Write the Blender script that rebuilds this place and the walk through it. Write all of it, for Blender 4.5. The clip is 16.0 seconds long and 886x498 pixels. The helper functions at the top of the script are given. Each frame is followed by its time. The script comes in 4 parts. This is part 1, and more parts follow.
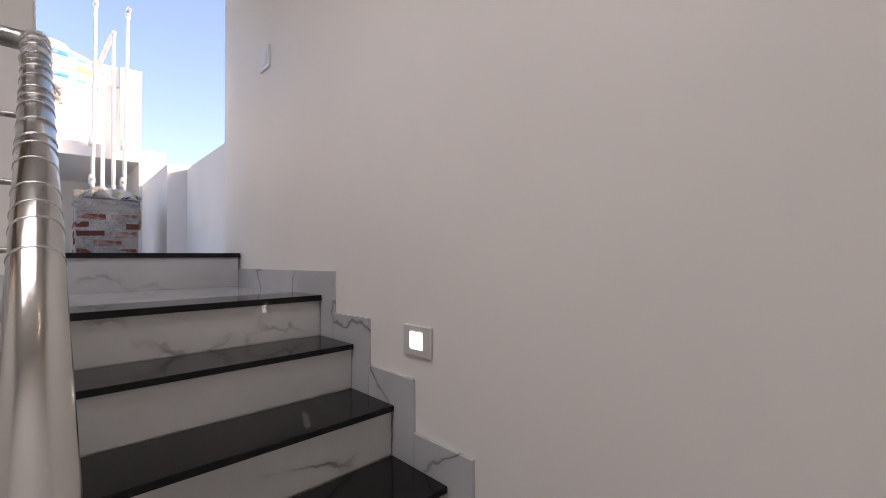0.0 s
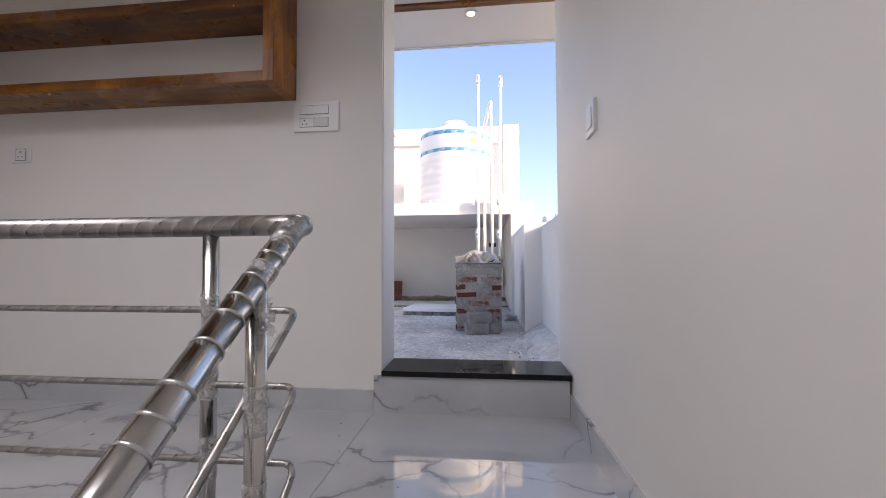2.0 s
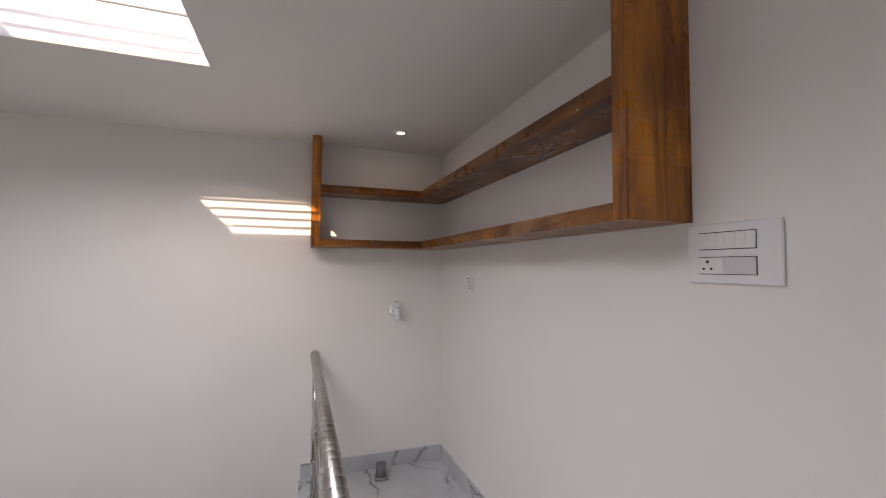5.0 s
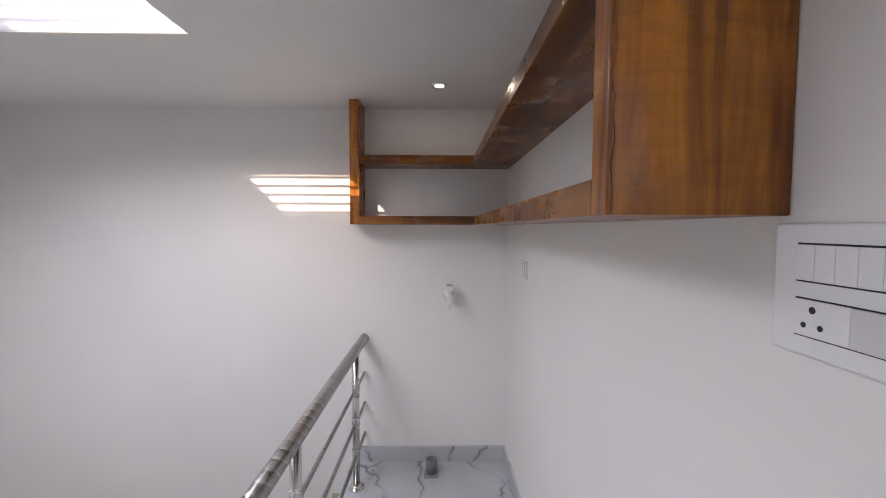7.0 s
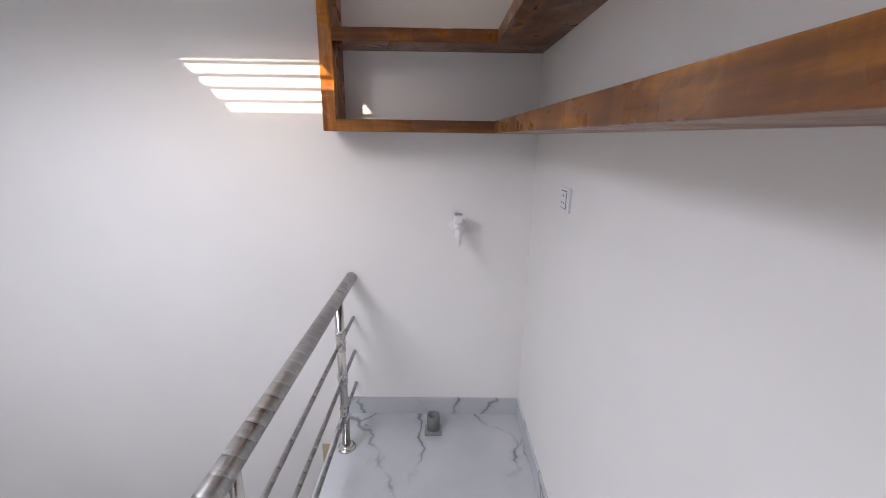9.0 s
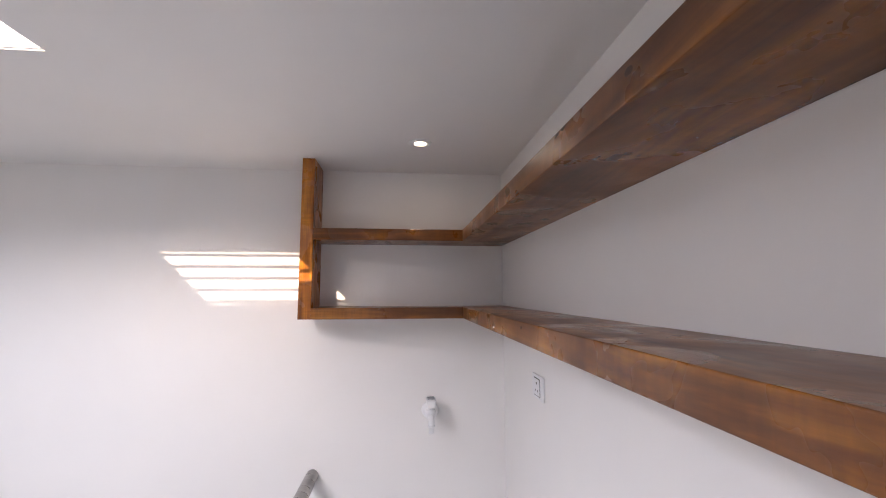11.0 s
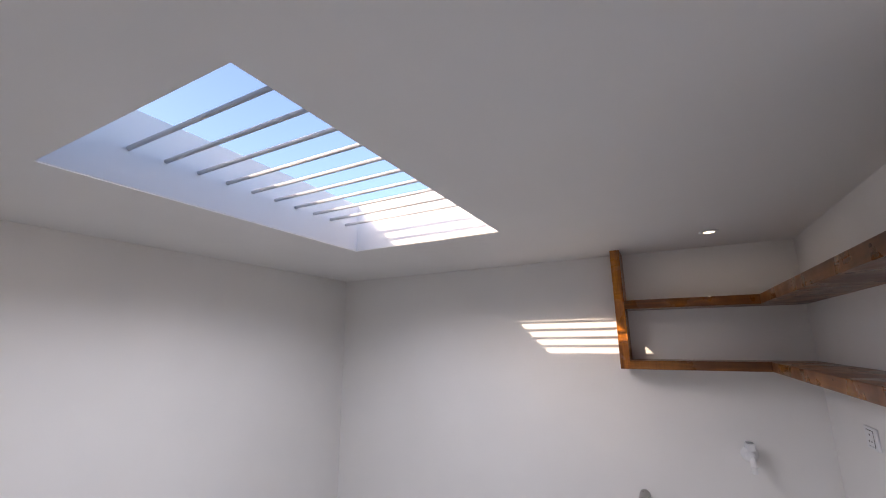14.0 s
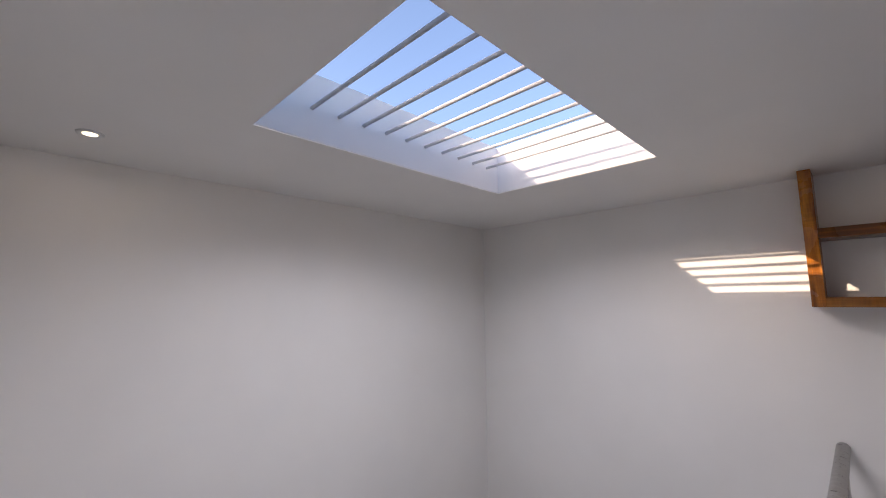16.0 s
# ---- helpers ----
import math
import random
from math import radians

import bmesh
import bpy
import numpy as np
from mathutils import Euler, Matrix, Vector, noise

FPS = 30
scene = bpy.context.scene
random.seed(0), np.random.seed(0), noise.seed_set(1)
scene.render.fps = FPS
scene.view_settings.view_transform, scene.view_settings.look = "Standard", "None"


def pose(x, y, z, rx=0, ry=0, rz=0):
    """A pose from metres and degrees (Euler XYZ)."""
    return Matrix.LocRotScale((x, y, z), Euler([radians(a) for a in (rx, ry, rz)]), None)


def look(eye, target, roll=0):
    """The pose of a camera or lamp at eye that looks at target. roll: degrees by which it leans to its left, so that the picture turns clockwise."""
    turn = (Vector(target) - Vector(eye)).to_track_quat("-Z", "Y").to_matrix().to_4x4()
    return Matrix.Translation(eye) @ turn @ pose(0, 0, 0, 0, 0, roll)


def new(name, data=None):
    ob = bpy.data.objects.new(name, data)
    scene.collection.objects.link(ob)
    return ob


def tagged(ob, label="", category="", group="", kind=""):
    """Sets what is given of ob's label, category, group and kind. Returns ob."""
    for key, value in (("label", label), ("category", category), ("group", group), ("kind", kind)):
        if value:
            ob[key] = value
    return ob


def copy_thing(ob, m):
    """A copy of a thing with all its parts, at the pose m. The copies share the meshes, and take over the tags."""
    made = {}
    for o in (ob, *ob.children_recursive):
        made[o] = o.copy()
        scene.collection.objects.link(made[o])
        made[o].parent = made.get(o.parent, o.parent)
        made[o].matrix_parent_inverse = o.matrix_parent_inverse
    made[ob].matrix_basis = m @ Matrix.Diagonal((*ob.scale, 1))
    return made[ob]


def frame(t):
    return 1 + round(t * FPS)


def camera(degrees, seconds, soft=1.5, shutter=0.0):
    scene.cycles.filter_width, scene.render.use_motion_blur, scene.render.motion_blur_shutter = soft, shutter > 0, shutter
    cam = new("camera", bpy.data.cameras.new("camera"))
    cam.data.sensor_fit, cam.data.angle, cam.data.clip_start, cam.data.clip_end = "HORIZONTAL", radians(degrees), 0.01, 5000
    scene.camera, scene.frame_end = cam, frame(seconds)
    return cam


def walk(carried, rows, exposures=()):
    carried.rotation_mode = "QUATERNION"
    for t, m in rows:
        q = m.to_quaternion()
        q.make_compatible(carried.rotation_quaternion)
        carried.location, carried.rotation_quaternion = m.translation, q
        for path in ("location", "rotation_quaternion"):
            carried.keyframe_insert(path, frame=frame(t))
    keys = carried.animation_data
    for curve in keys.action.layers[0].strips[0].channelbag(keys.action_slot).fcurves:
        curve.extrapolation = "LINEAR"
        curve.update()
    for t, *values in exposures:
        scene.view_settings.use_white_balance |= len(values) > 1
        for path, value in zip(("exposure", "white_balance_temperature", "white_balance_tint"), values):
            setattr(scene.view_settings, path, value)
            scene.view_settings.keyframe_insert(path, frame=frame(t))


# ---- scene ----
cam = camera(94.5, 16.0, soft=1.0)
PATH = [
    (0, (0.1525, 0.0845, 0.1535), (-1.294, 1.465, 0.200), -0.55),
    (0.5, (-0.009, 0.268, 0.254), (-1.723, 1.298, 0.306), -0.3),
    (1, (-0.159, 0.435, 0.388), (-2.063, 1.046, 0.440), -0.4),
    (1.5, (-0.333, 0.513, 0.557), (-2.322, 0.717, 0.612), -0.1),
    (2, (-0.538, 0.519, 0.709), (-2.526, 0.309, 0.781), -0.2),
    (2.5, (-0.755, 0.538, 0.888), (-2.665, -0.048, 0.978), -0.0),
    (3, (-0.916, 0.482, 1.035), (-2.688, -0.441, 1.1265), 0.1),
    (3.5, (-1.099, 0.525, 1.140), (-2.6575, -0.7245, 1.2365), 0.1),
    (4, (-1.231, 0.490, 1.247), (-2.519, -1.036, 1.353), 0.2),
    (4.5, (-1.364, 0.419, 1.333), (-2.345, -1.321, 1.434), 0.2),
    (5, (-1.468, 0.403, 1.410), (-2.133, -1.481, 1.500), 0.4),
    (5.2, (-1.566, 0.389, 1.405), (-2.116, -1.531, 1.498), 0.7),
    (7.5, (-2.078, -0.094, 1.539), (-2.076, -2.081, 1.309), 0.1),
    (8, (-2.044, -0.339, 1.505), (-2.052, -2.288, 1.056), 0.6),
    (8.2, (-2.043, -0.443, 1.495), (-2.058, -2.366, 0.945), 0.8),
    (10.3, (-2.025, -0.538, 1.629), (-2.055, -2.532, 1.473), 0.4),
    (10.5, (-2.016, -0.512, 1.645), (-2.069, -2.512, 1.634), 0.4),
    (11, (-1.994, -0.484, 1.658), (-2.190, -2.464, 1.866), -0.1),
    (11.5, (-1.989, -0.386, 1.655), (-2.484, -2.300, 1.964), -0.2),
    (12, (-1.993, -0.182, 1.657), (-2.834, -1.967, 1.981), -0.3),
    (12.5, (-1.974, 0.003, 1.653), (-2.951, -1.704, 2.018), -0.4),
    (13, (-1.917, 0.187, 1.657), (-2.471, -1.697, 2.038), -0.2),
    (13.5, (-1.864, 0.310, 1.675), (-1.612, -1.632, 2.080), -0.2),
    (14, (-1.813, 0.406, 1.708), (-0.891, -1.313, 2.148), -0.5),
    (14.5, (-1.762, 0.457, 1.734), (-0.517, -1.016, 2.265), -0.4),
    (15, (-1.717, 0.483, 1.737), (-0.382, -0.883, 2.330), -0.5),
    (15.5, (-1.704, 0.465, 1.694), (-0.319, -0.887, 2.197), -0.5),
    (16, (-1.712, 0.510, 1.594), (-0.305, -0.891, 1.839), -0.5),
]
EXPOSURE = [(0.0, 2.54, 7450, 22), (0.5, 2.47, 7300, 22), (1.0, 2.3, 7160, 22), (2.0, 2.44, 7070, 21), (3.0, 2.4, 7230, 21), (4.0, 2.27, 8270, 20), (4.6, 2.5, 7600, 20), (5.2, 2.74, 6950, 21), (7.3, 2.97, 6581, 19), (8.2, 3.12, 6473, 18), (10.3, 3.34, 6503, 20), (11.2, 3.46, 6645, 22), (12.5, 3.61, 6433, 21), (13.4, 3.01, 6225, 19), (14.4, 2.6, 6800, 21), (15.2, 2.62, 6800, 21), (16.0, 2.45, 6700, 21)]
walk(cam, [(t, look(eye, target, roll)) for t, eye, target, roll in PATH], EXPOSURE)

# ---- world, sun, large lights ----
SUN_TRAVEL = Vector((-0.415, -1.0, -0.4235))
SUN_EL = math.atan2(0.4235, math.hypot(0.415, 1.0))
SUN_AZ = math.atan2(0.415, 1.0)
world = bpy.data.worlds.new("sky")
world.use_nodes = True
scene.world = world
wn = world.node_tree.nodes
sky = wn.new("ShaderNodeTexSky")
sky.sky_type = "NISHITA"
sky.sun_disc = False
sky.sun_elevation, sky.sun_rotation = SUN_EL, SUN_AZ
sky.air_density, sky.dust_density, sky.ozone_density = 1.0, 2.6, 2.2
sky.altitude = 0
wn["Background"].inputs["Strength"].default_value = 0.076
world.node_tree.links.new(sky.outputs[0], wn["Background"].inputs["Color"])

sun = new("sun", bpy.data.lights.new("sun", "SUN"))
sun.data.energy, sun.data.angle, sun.data.color = 0.95, radians(0.4), (1.0, 0.82, 0.60)
sun.matrix_world = look((0, 0, 30), Vector((0, 0, 30)) + SUN_TRAVEL)

SKYLIGHT_WATTS, DOWNLIGHT_WATTS = 4.2, 0.05
lamp = new("skylight_daylight", bpy.data.lights.new("skylight_daylight", "AREA"))
lamp.data.shape, lamp.data.size, lamp.data.size_y = "RECTANGLE", 0.94, 1.51
lamp.data.spread = radians(152)
lamp.data.energy, lamp.data.color = SKYLIGHT_WATTS, (0.90, 0.95, 1.0)
lamp.matrix_world = pose(-0.62, -0.79, 2.266)

# ---- materials ----
def principled(name, color, rough=0.5, metal=0.0, spec=0.5):
    m = bpy.data.materials.new(name)
    m.use_nodes = True
    p = m.node_tree.nodes["Principled BSDF"]
    p.inputs["Base Color"].default_value = (*color, 1)
    p.inputs["Roughness"].default_value = rough
    p.inputs["Metallic"].default_value = metal
    p.inputs["Specular IOR Level"].default_value = spec
    return m, m.node_tree.nodes, m.node_tree.links, p


def coords(nodes, links, scale=(1, 1, 1), rot=(0, 0, 0), kind="Object"):
    tc, mp = nodes.new("ShaderNodeTexCoord"), nodes.new("ShaderNodeMapping")
    mp.inputs["Scale"].default_value, mp.inputs["Rotation"].default_value = scale, rot
    links.new(tc.outputs[kind], mp.inputs["Vector"])
    return mp.outputs["Vector"]


def noise_tex(nodes, links, vec, scale, detail=4, rough=0.55, dist=0.0):
    n = nodes.new("ShaderNodeTexNoise")
    n.inputs["Scale"].default_value, n.inputs["Detail"].default_value = scale, detail
    n.inputs["Roughness"].default_value, n.inputs["Distortion"].default_value = rough, dist
    links.new(vec, n.inputs["Vector"])
    return n.outputs["Fac"]


def ramp(nodes, links, fac, stops):
    r = nodes.new("ShaderNodeValToRGB")
    e = r.color_ramp.elements
    while len(e) < len(stops):
        e.new(0.5)
    for k, (at, col) in zip(e, stops):
        k.position, k.color = at, (*col, 1)
    links.new(fac, r.inputs["Fac"])
    return r.outputs["Color"]


def grey(v):
    return (v, v, v)


def bump(nodes, links, p, height, strength, distance):
    b = nodes.new("ShaderNodeBump")
    b.inputs["Strength"].default_value, b.inputs["Distance"].default_value = strength, distance
    links.new(height, b.inputs["Height"])
    links.new(b.outputs["Normal"], p.inputs["Normal"])


def mixed(nodes, links, fac, a, b, mode="MIX"):
    m = nodes.new("ShaderNodeMix")
    m.data_type, m.blend_type = "RGBA", mode
    if isinstance(fac, (int, float)):
        m.inputs["Factor"].default_value = fac
    else:
        links.new(fac, m.inputs["Factor"])
    for sock, val in ((m.inputs["A"], a), (m.inputs["B"], b)):
        if isinstance(val, tuple):
            sock.default_value = (*val, 1)
        else:
            links.new(val, sock)
    return m.outputs["Result"]


def paint(name, color, rough=0.55, stain=0.03, relief=0.12):
    m, n, l, p = principled(name, color, rough, spec=0.35)
    v = coords(n, l)
    big = noise_tex(n, l, v, 1.3, 3)
    lo, hi = tuple(c * (1 - stain) for c in color), tuple(min(1, c * (1 + stain * 0.5)) for c in color)
    l.new(ramp(n, l, big, [(0.3, lo), (0.7, hi)]), p.inputs["Base Color"])
    fine = noise_tex(n, l, v, 160, 3)
    wave = noise_tex(n, l, v, 5, 2)
    add = n.new("ShaderNodeMath")
    add.operation = "MULTIPLY_ADD"
    add.inputs[1].default_value = 0.076
    l.new(fine, add.inputs[0])
    l.new(wave, add.inputs[2])
    bump(n, l, p, add.outputs[0], relief, 0.006)
    return m


def marble_material(name, lo, hi, vein_tone, rough=0.055, rare=0.0):
    m, n, l, p = principled(name, hi, rough, spec=0.9)
    info = n.new("ShaderNodeObjectInfo")
    tc = n.new("ShaderNodeTexCoord")
    off = n.new("ShaderNodeVectorMath")
    off.operation = "MULTIPLY_ADD"
    off.inputs[1].default_value = (7.0, 7.0, 7.0)
    rnd = n.new("ShaderNodeCombineXYZ")
    for k in range(3):
        l.new(info.outputs["Random"], rnd.inputs[k])
    l.new(rnd.outputs[0], off.inputs[0])
    l.new(tc.outputs["Object"], off.inputs[2])
    warp = n.new("ShaderNodeTexNoise")
    warp.inputs["Scale"].default_value, warp.inputs["Detail"].default_value = 2.4, 5
    l.new(off.outputs[0], warp.inputs["Vector"])
    wv = n.new("ShaderNodeVectorMath")
    wv.operation = "MULTIPLY_ADD"
    wv.inputs[1].default_value = (0.42, 0.42, 0.42)
    l.new(warp.outputs["Color"], wv.inputs[0])
    l.new(off.outputs[0], wv.inputs[2])
    mp = n.new("ShaderNodeMapping")
    mp.inputs["Rotation"].default_value = (0.5, 0.4, 0.75)
    mp.inputs["Scale"].default_value = (1.0, 0.45, 1.0)
    l.new(wv.outputs[0], mp.inputs["Vector"])
    vor = n.new("ShaderNodeTexVoronoi")
    vor.feature = "DISTANCE_TO_EDGE"
    vor.inputs["Scale"].default_value = 2.6
    l.new(mp.outputs[0], vor.inputs["Vector"])
    vein = ramp(n, l, vor.outputs["Distance"], [(0.0, grey(1)), (0.007, grey(0.85)), (0.018, grey(0.18)), (0.06, grey(0))])
    gate = ramp(n, l, noise_tex(n, l, off.outputs[0], 1.9, 3), [(0.46 + rare, grey(0)), (0.57 + rare, grey(0.95))])
    mask = mixed(n, l, 1.0, vein, gate, "MULTIPLY")
    cloud = ramp(n, l, noise_tex(n, l, off.outputs[0], 3, 4), [(0.3, lo), (0.7, hi)])
    l.new(mixed(n, l, mask, cloud, vein_tone), p.inputs["Base Color"])
    bump(n, l, p, noise_tex(n, l, off.outputs[0], 9, 2), 0.01, 0.001)
    return m


def granite_material():
    m, n, l, p = principled("black_granite", (0.010, 0.010, 0.011), 0.13, spec=0.25)
    v = coords(n, l)
    l.new(ramp(n, l, noise_tex(n, l, v, 420, 2), [(0.35, grey(0.005)), (0.72, grey(0.018))]), p.inputs["Base Color"])
    dust = noise_tex(n, l, v, 6, 5, 0.65)
    l.new(ramp(n, l, dust, [(0.35, grey(0.025)), (0.80, grey(0.10))]), p.inputs["Roughness"])
    return m


def wood_material(name, axis, tone):
    m, n, l, p = principled(name, (0.28, 0.12, 0.04), 0.3, spec=0.5)
    side = 11.0 if axis == 2 else 9.0
    sc = [side, side, side]
    sc[axis] = 1.1
    a = noise_tex(n, l, coords(n, l, sc), 1.3, 6, 0.6, 1.1)
    sc2 = [60.0, 60.0, 60.0]
    sc2[axis] = 3.0
    b = noise_tex(n, l, coords(n, l, sc2), 1.2, 4, 0.6, 0.4)
    sc3 = [7.0, 7.0, 7.0]
    sc3[axis] = 75.0
    curl = noise_tex(n, l, coords(n, l, sc3), 1.0, 3, 0.6, 0.6)
    col = ramp(n, l, a, [(0.28, (0.080, 0.022, 0.003)), (0.44, (0.18, 0.062, 0.010)), (0.56, (0.29, 0.112, 0.016)), (0.74, (0.43, 0.190, 0.030))])
    grain = ramp(n, l, b, [(0.3, grey(0.76)), (0.65, grey(1.0))])
    ripple = ramp(n, l, curl, [(0.36, grey(0.70)), (0.58, grey(1.08))])
    patch = noise_tex(n, l, coords(n, l), 5.0, 4, 0.55, 0.5)
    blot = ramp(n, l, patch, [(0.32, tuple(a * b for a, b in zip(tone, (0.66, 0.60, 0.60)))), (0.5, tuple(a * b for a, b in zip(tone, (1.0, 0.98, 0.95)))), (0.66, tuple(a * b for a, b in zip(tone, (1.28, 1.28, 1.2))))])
    c2 = mixed(n, l, 1.0, col, grain, "MULTIPLY")
    where = ramp(n, l, patch, [(0.40, grey(0.15)), (0.60, grey(0.45))])
    c3 = mixed(n, l, where, c2, ripple, "MULTIPLY")
    l.new(mixed(n, l, 1.0, c3, blot, "MULTIPLY"), p.inputs["Base Color"])
    l.new(ramp(n, l, patch, [(0.40, grey(0.38)), (0.56, grey(0.27)), (0.64, grey(0.14))]), p.inputs["Roughness"])
    bump(n, l, p, curl, 0.05, 0.002)
    return m


def steel_material(name, rough, wrap):
    m, n, l, p = principled(name, (0.60, 0.585, 0.565), rough, 1.0)
    v = coords(n, l)
    if not wrap:
        bump(n, l, p, noise_tex(n, l, v, 40, 4, 0.55, 0.8), 0.06, 0.002)
        return m
    # film wound on in slanting, overlapping turns
    wave = n.new("ShaderNodeTexWave")
    wave.bands_direction, wave.wave_profile = "Y", "SAW"
    wave.inputs["Scale"].default_value, wave.inputs["Distortion"].default_value = 8.0, 1.6
    wave.inputs["Detail"].default_value, wave.inputs["Detail Scale"].default_value = 3.0, 1.6
    l.new(coords(n, l, (1, 1, 1), (0.75, 0.0, 0.25)), wave.inputs["Vector"])
    streak = noise_tex(n, l, coords(n, l, (14.0, 60.0, 14.0), (0.75, 0.0, 0.25)), 1.0, 4, 0.6, 0.4)
    both = mixed(n, l, 0.66, wave.outputs["Color"], streak)
    l.new(ramp(n, l, both, [(0.25, grey(rough)), (0.75, grey(rough + 0.26))]), p.inputs["Roughness"])
    l.new(ramp(n, l, both, [(0.25, (0.30, 0.285, 0.27)), (0.55, (0.38, 0.365, 0.35)), (0.78, (0.57, 0.56, 0.545))]), p.inputs["Base Color"])
    l.new(ramp(n, l, both, [(0.40, grey(0.96)), (0.80, grey(0.80))]), p.inputs["Metallic"])
    bump(n, l, p, both, 0.17, 0.002)
    return m


def concrete_material(name, lo, hi, scale=1.0, relief=0.5):
    m, n, l, p = principled(name, hi, 0.9, spec=0.2)
    v = coords(n, l)
    a = noise_tex(n, l, v, 1.7 * scale, 8, 0.68, 0.5)
    b = noise_tex(n, l, v, 21 * scale, 6, 0.7)
    ca = ramp(n, l, a, [(0.36, lo), (0.5, tuple((x + y) / 2 for x, y in zip(lo, hi))), (0.62, hi)])
    cb = ramp(n, l, b, [(0.3, grey(0.62)), (0.52, grey(0.98)), (0.74, grey(1.25))])
    l.new(mixed(n, l, 1.0, ca, cb, "MULTIPLY"), p.inputs["Base Color"])
    bump(n, l, p, b, relief, 0.012)
    return m


def brick_material():
    m, n, l, p = principled("burnt_brick", (0.3, 0.1, 0.07), 0.9, spec=0.2)
    info = n.new("ShaderNodeObjectInfo")
    base = ramp(n, l, info.outputs["Random"], [(0.0, (0.13, 0.038, 0.032)), (0.3, (0.20, 0.055, 0.040)), (0.55, (0.29, 0.095, 0.055)), (1.0, (0.15, 0.042, 0.036))])
    v = coords(n, l)
    cover = n.new("ShaderNodeMath")
    cover.operation = "MULTIPLY_ADD"
    cover.inputs[1].default_value = 0.55
    l.new(info.outputs["Random"], cover.inputs[0])
    l.new(noise_tex(n, l, v, 7, 5, 0.62, 1.2), cover.inputs[2])
    smear = ramp(n, l, cover.outputs[0], [(0.62, grey(0)), (0.85, grey(0.95))])
    l.new(mixed(n, l, smear, base, (0.38, 0.365, 0.35)), p.inputs["Base Color"])
    bump(n, l, p, noise_tex(n, l, v, 60, 5), 0.6, 0.008)
    return m


def glow(name, color, strength):
    m, n, l, p = principled(name, color, 0.4)
    p.inputs["Emission Color"].default_value = (*color, 1)
    p.inputs["Emission Strength"].default_value = strength
    return m


WALL = paint("interior_wall_paint", (0.85, 0.83, 0.80), 0.5, 0.035)
CEIL = paint("ceiling_paint", (0.88, 0.865, 0.84), 0.6, 0.03)
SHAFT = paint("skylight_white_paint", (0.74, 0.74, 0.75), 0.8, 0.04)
BARPAINT = paint("white_bar_paint", (0.55, 0.55, 0.56), 0.5, 0.05)
EXT = paint("exterior_white_paint", (0.82, 0.81, 0.80), 0.75, 0.06, 0.3)
TAN = paint("tan_wall_paint", (0.56, 0.45, 0.29), 0.6, 0.08)
MARBLE = marble_material("white_marble_tile", (0.60, 0.60, 0.60), (0.70, 0.69, 0.68), (0.22, 0.21, 0.22), 0.035, 0.07)
FLOORTILE = marble_material("cool_marble_tile", (0.47, 0.485, 0.505), (0.56, 0.57, 0.585), (0.18, 0.175, 0.185), 0.03, -0.02)
GROUT = principled("pale_grout", (0.55, 0.55, 0.54), 0.9)[0]
GRANITE = granite_material()
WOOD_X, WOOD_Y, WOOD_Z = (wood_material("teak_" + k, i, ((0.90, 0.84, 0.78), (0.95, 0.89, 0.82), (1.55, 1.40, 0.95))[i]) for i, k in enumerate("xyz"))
STEEL = steel_material("polished_steel", 0.17, False)
STEEL_WRAP = steel_material("film_wrapped_steel", 0.24, True)
FILM = principled("clear_wrapping_film", (0.52, 0.51, 0.495), 0.25, 0.6)[0]
RAILWRAP = steel_material("wrapped_thin_steel", 0.24, True)
CLEAR, cn, cl, cp = principled("loose_clear_film", (0.75, 0.75, 0.74), 0.2)
cl.new(ramp(cn, cl, noise_tex(cn, cl, coords(cn, cl), 45, 4, 0.6, 1.2), [(0.35, grey(0.10)), (0.70, grey(0.62))]), cp.inputs["Alpha"])
PLASTIC = principled("white_plastic", (0.82, 0.82, 0.82), 0.28)[0]
GREYWHITE = principled("pale_grey_plastic", (0.66, 0.66, 0.66), 0.35)[0]
DRAIN = principled("dark_grey_pvc", (0.17, 0.175, 0.18), 0.45)[0]
GREYPLASTIC = principled("grey_plastic", (0.36, 0.37, 0.38), 0.4)[0]
SILVER = principled("satin_silver_plate", (0.66, 0.65, 0.63), 0.35, 0.15)[0]
DARK = principled("dark_slot", (0.012, 0.012, 0.012), 0.6)[0]
PVC = principled("white_pvc", (0.86, 0.85, 0.84), 0.35)[0]
CONCRETE = concrete_material("terrace_screed", (0.47, 0.46, 0.445), (0.72, 0.71, 0.69), 1.0, 0.3)
MORTAR = concrete_material("grey_mortar", (0.28, 0.27, 0.26), (0.46, 0.445, 0.43), 3.0, 0.9)
BLOCK = concrete_material("paver_block", (0.24, 0.235, 0.225), (0.40, 0.39, 0.375), 4.0, 0.6)
BRICK = brick_material()
GLOW = glow("warm_led", (1.0, 0.86, 0.58), 0.6)
GLOW_FOOT = glow("cool_led", (0.95, 0.98, 1.0), 0.5)


# ---- mesh helpers ----
def box(bm, x0, x1, y0, y1, z0, z1, bevel=0.0, segs=2):
    made = bmesh.ops.create_cube(bm, size=1.0)["verts"]
    for v in made:
        v.co = Vector((x0 if v.co.x < 0 else x1, y0 if v.co.y < 0 else y1, z0 if v.co.z < 0 else z1))
    if bevel:
        edges = {e for v in made for e in v.link_edges}
        bmesh.ops.bevel(bm, geom=list(edges), offset=bevel, segments=segs, profile=0.5, affect="EDGES")
    return bm


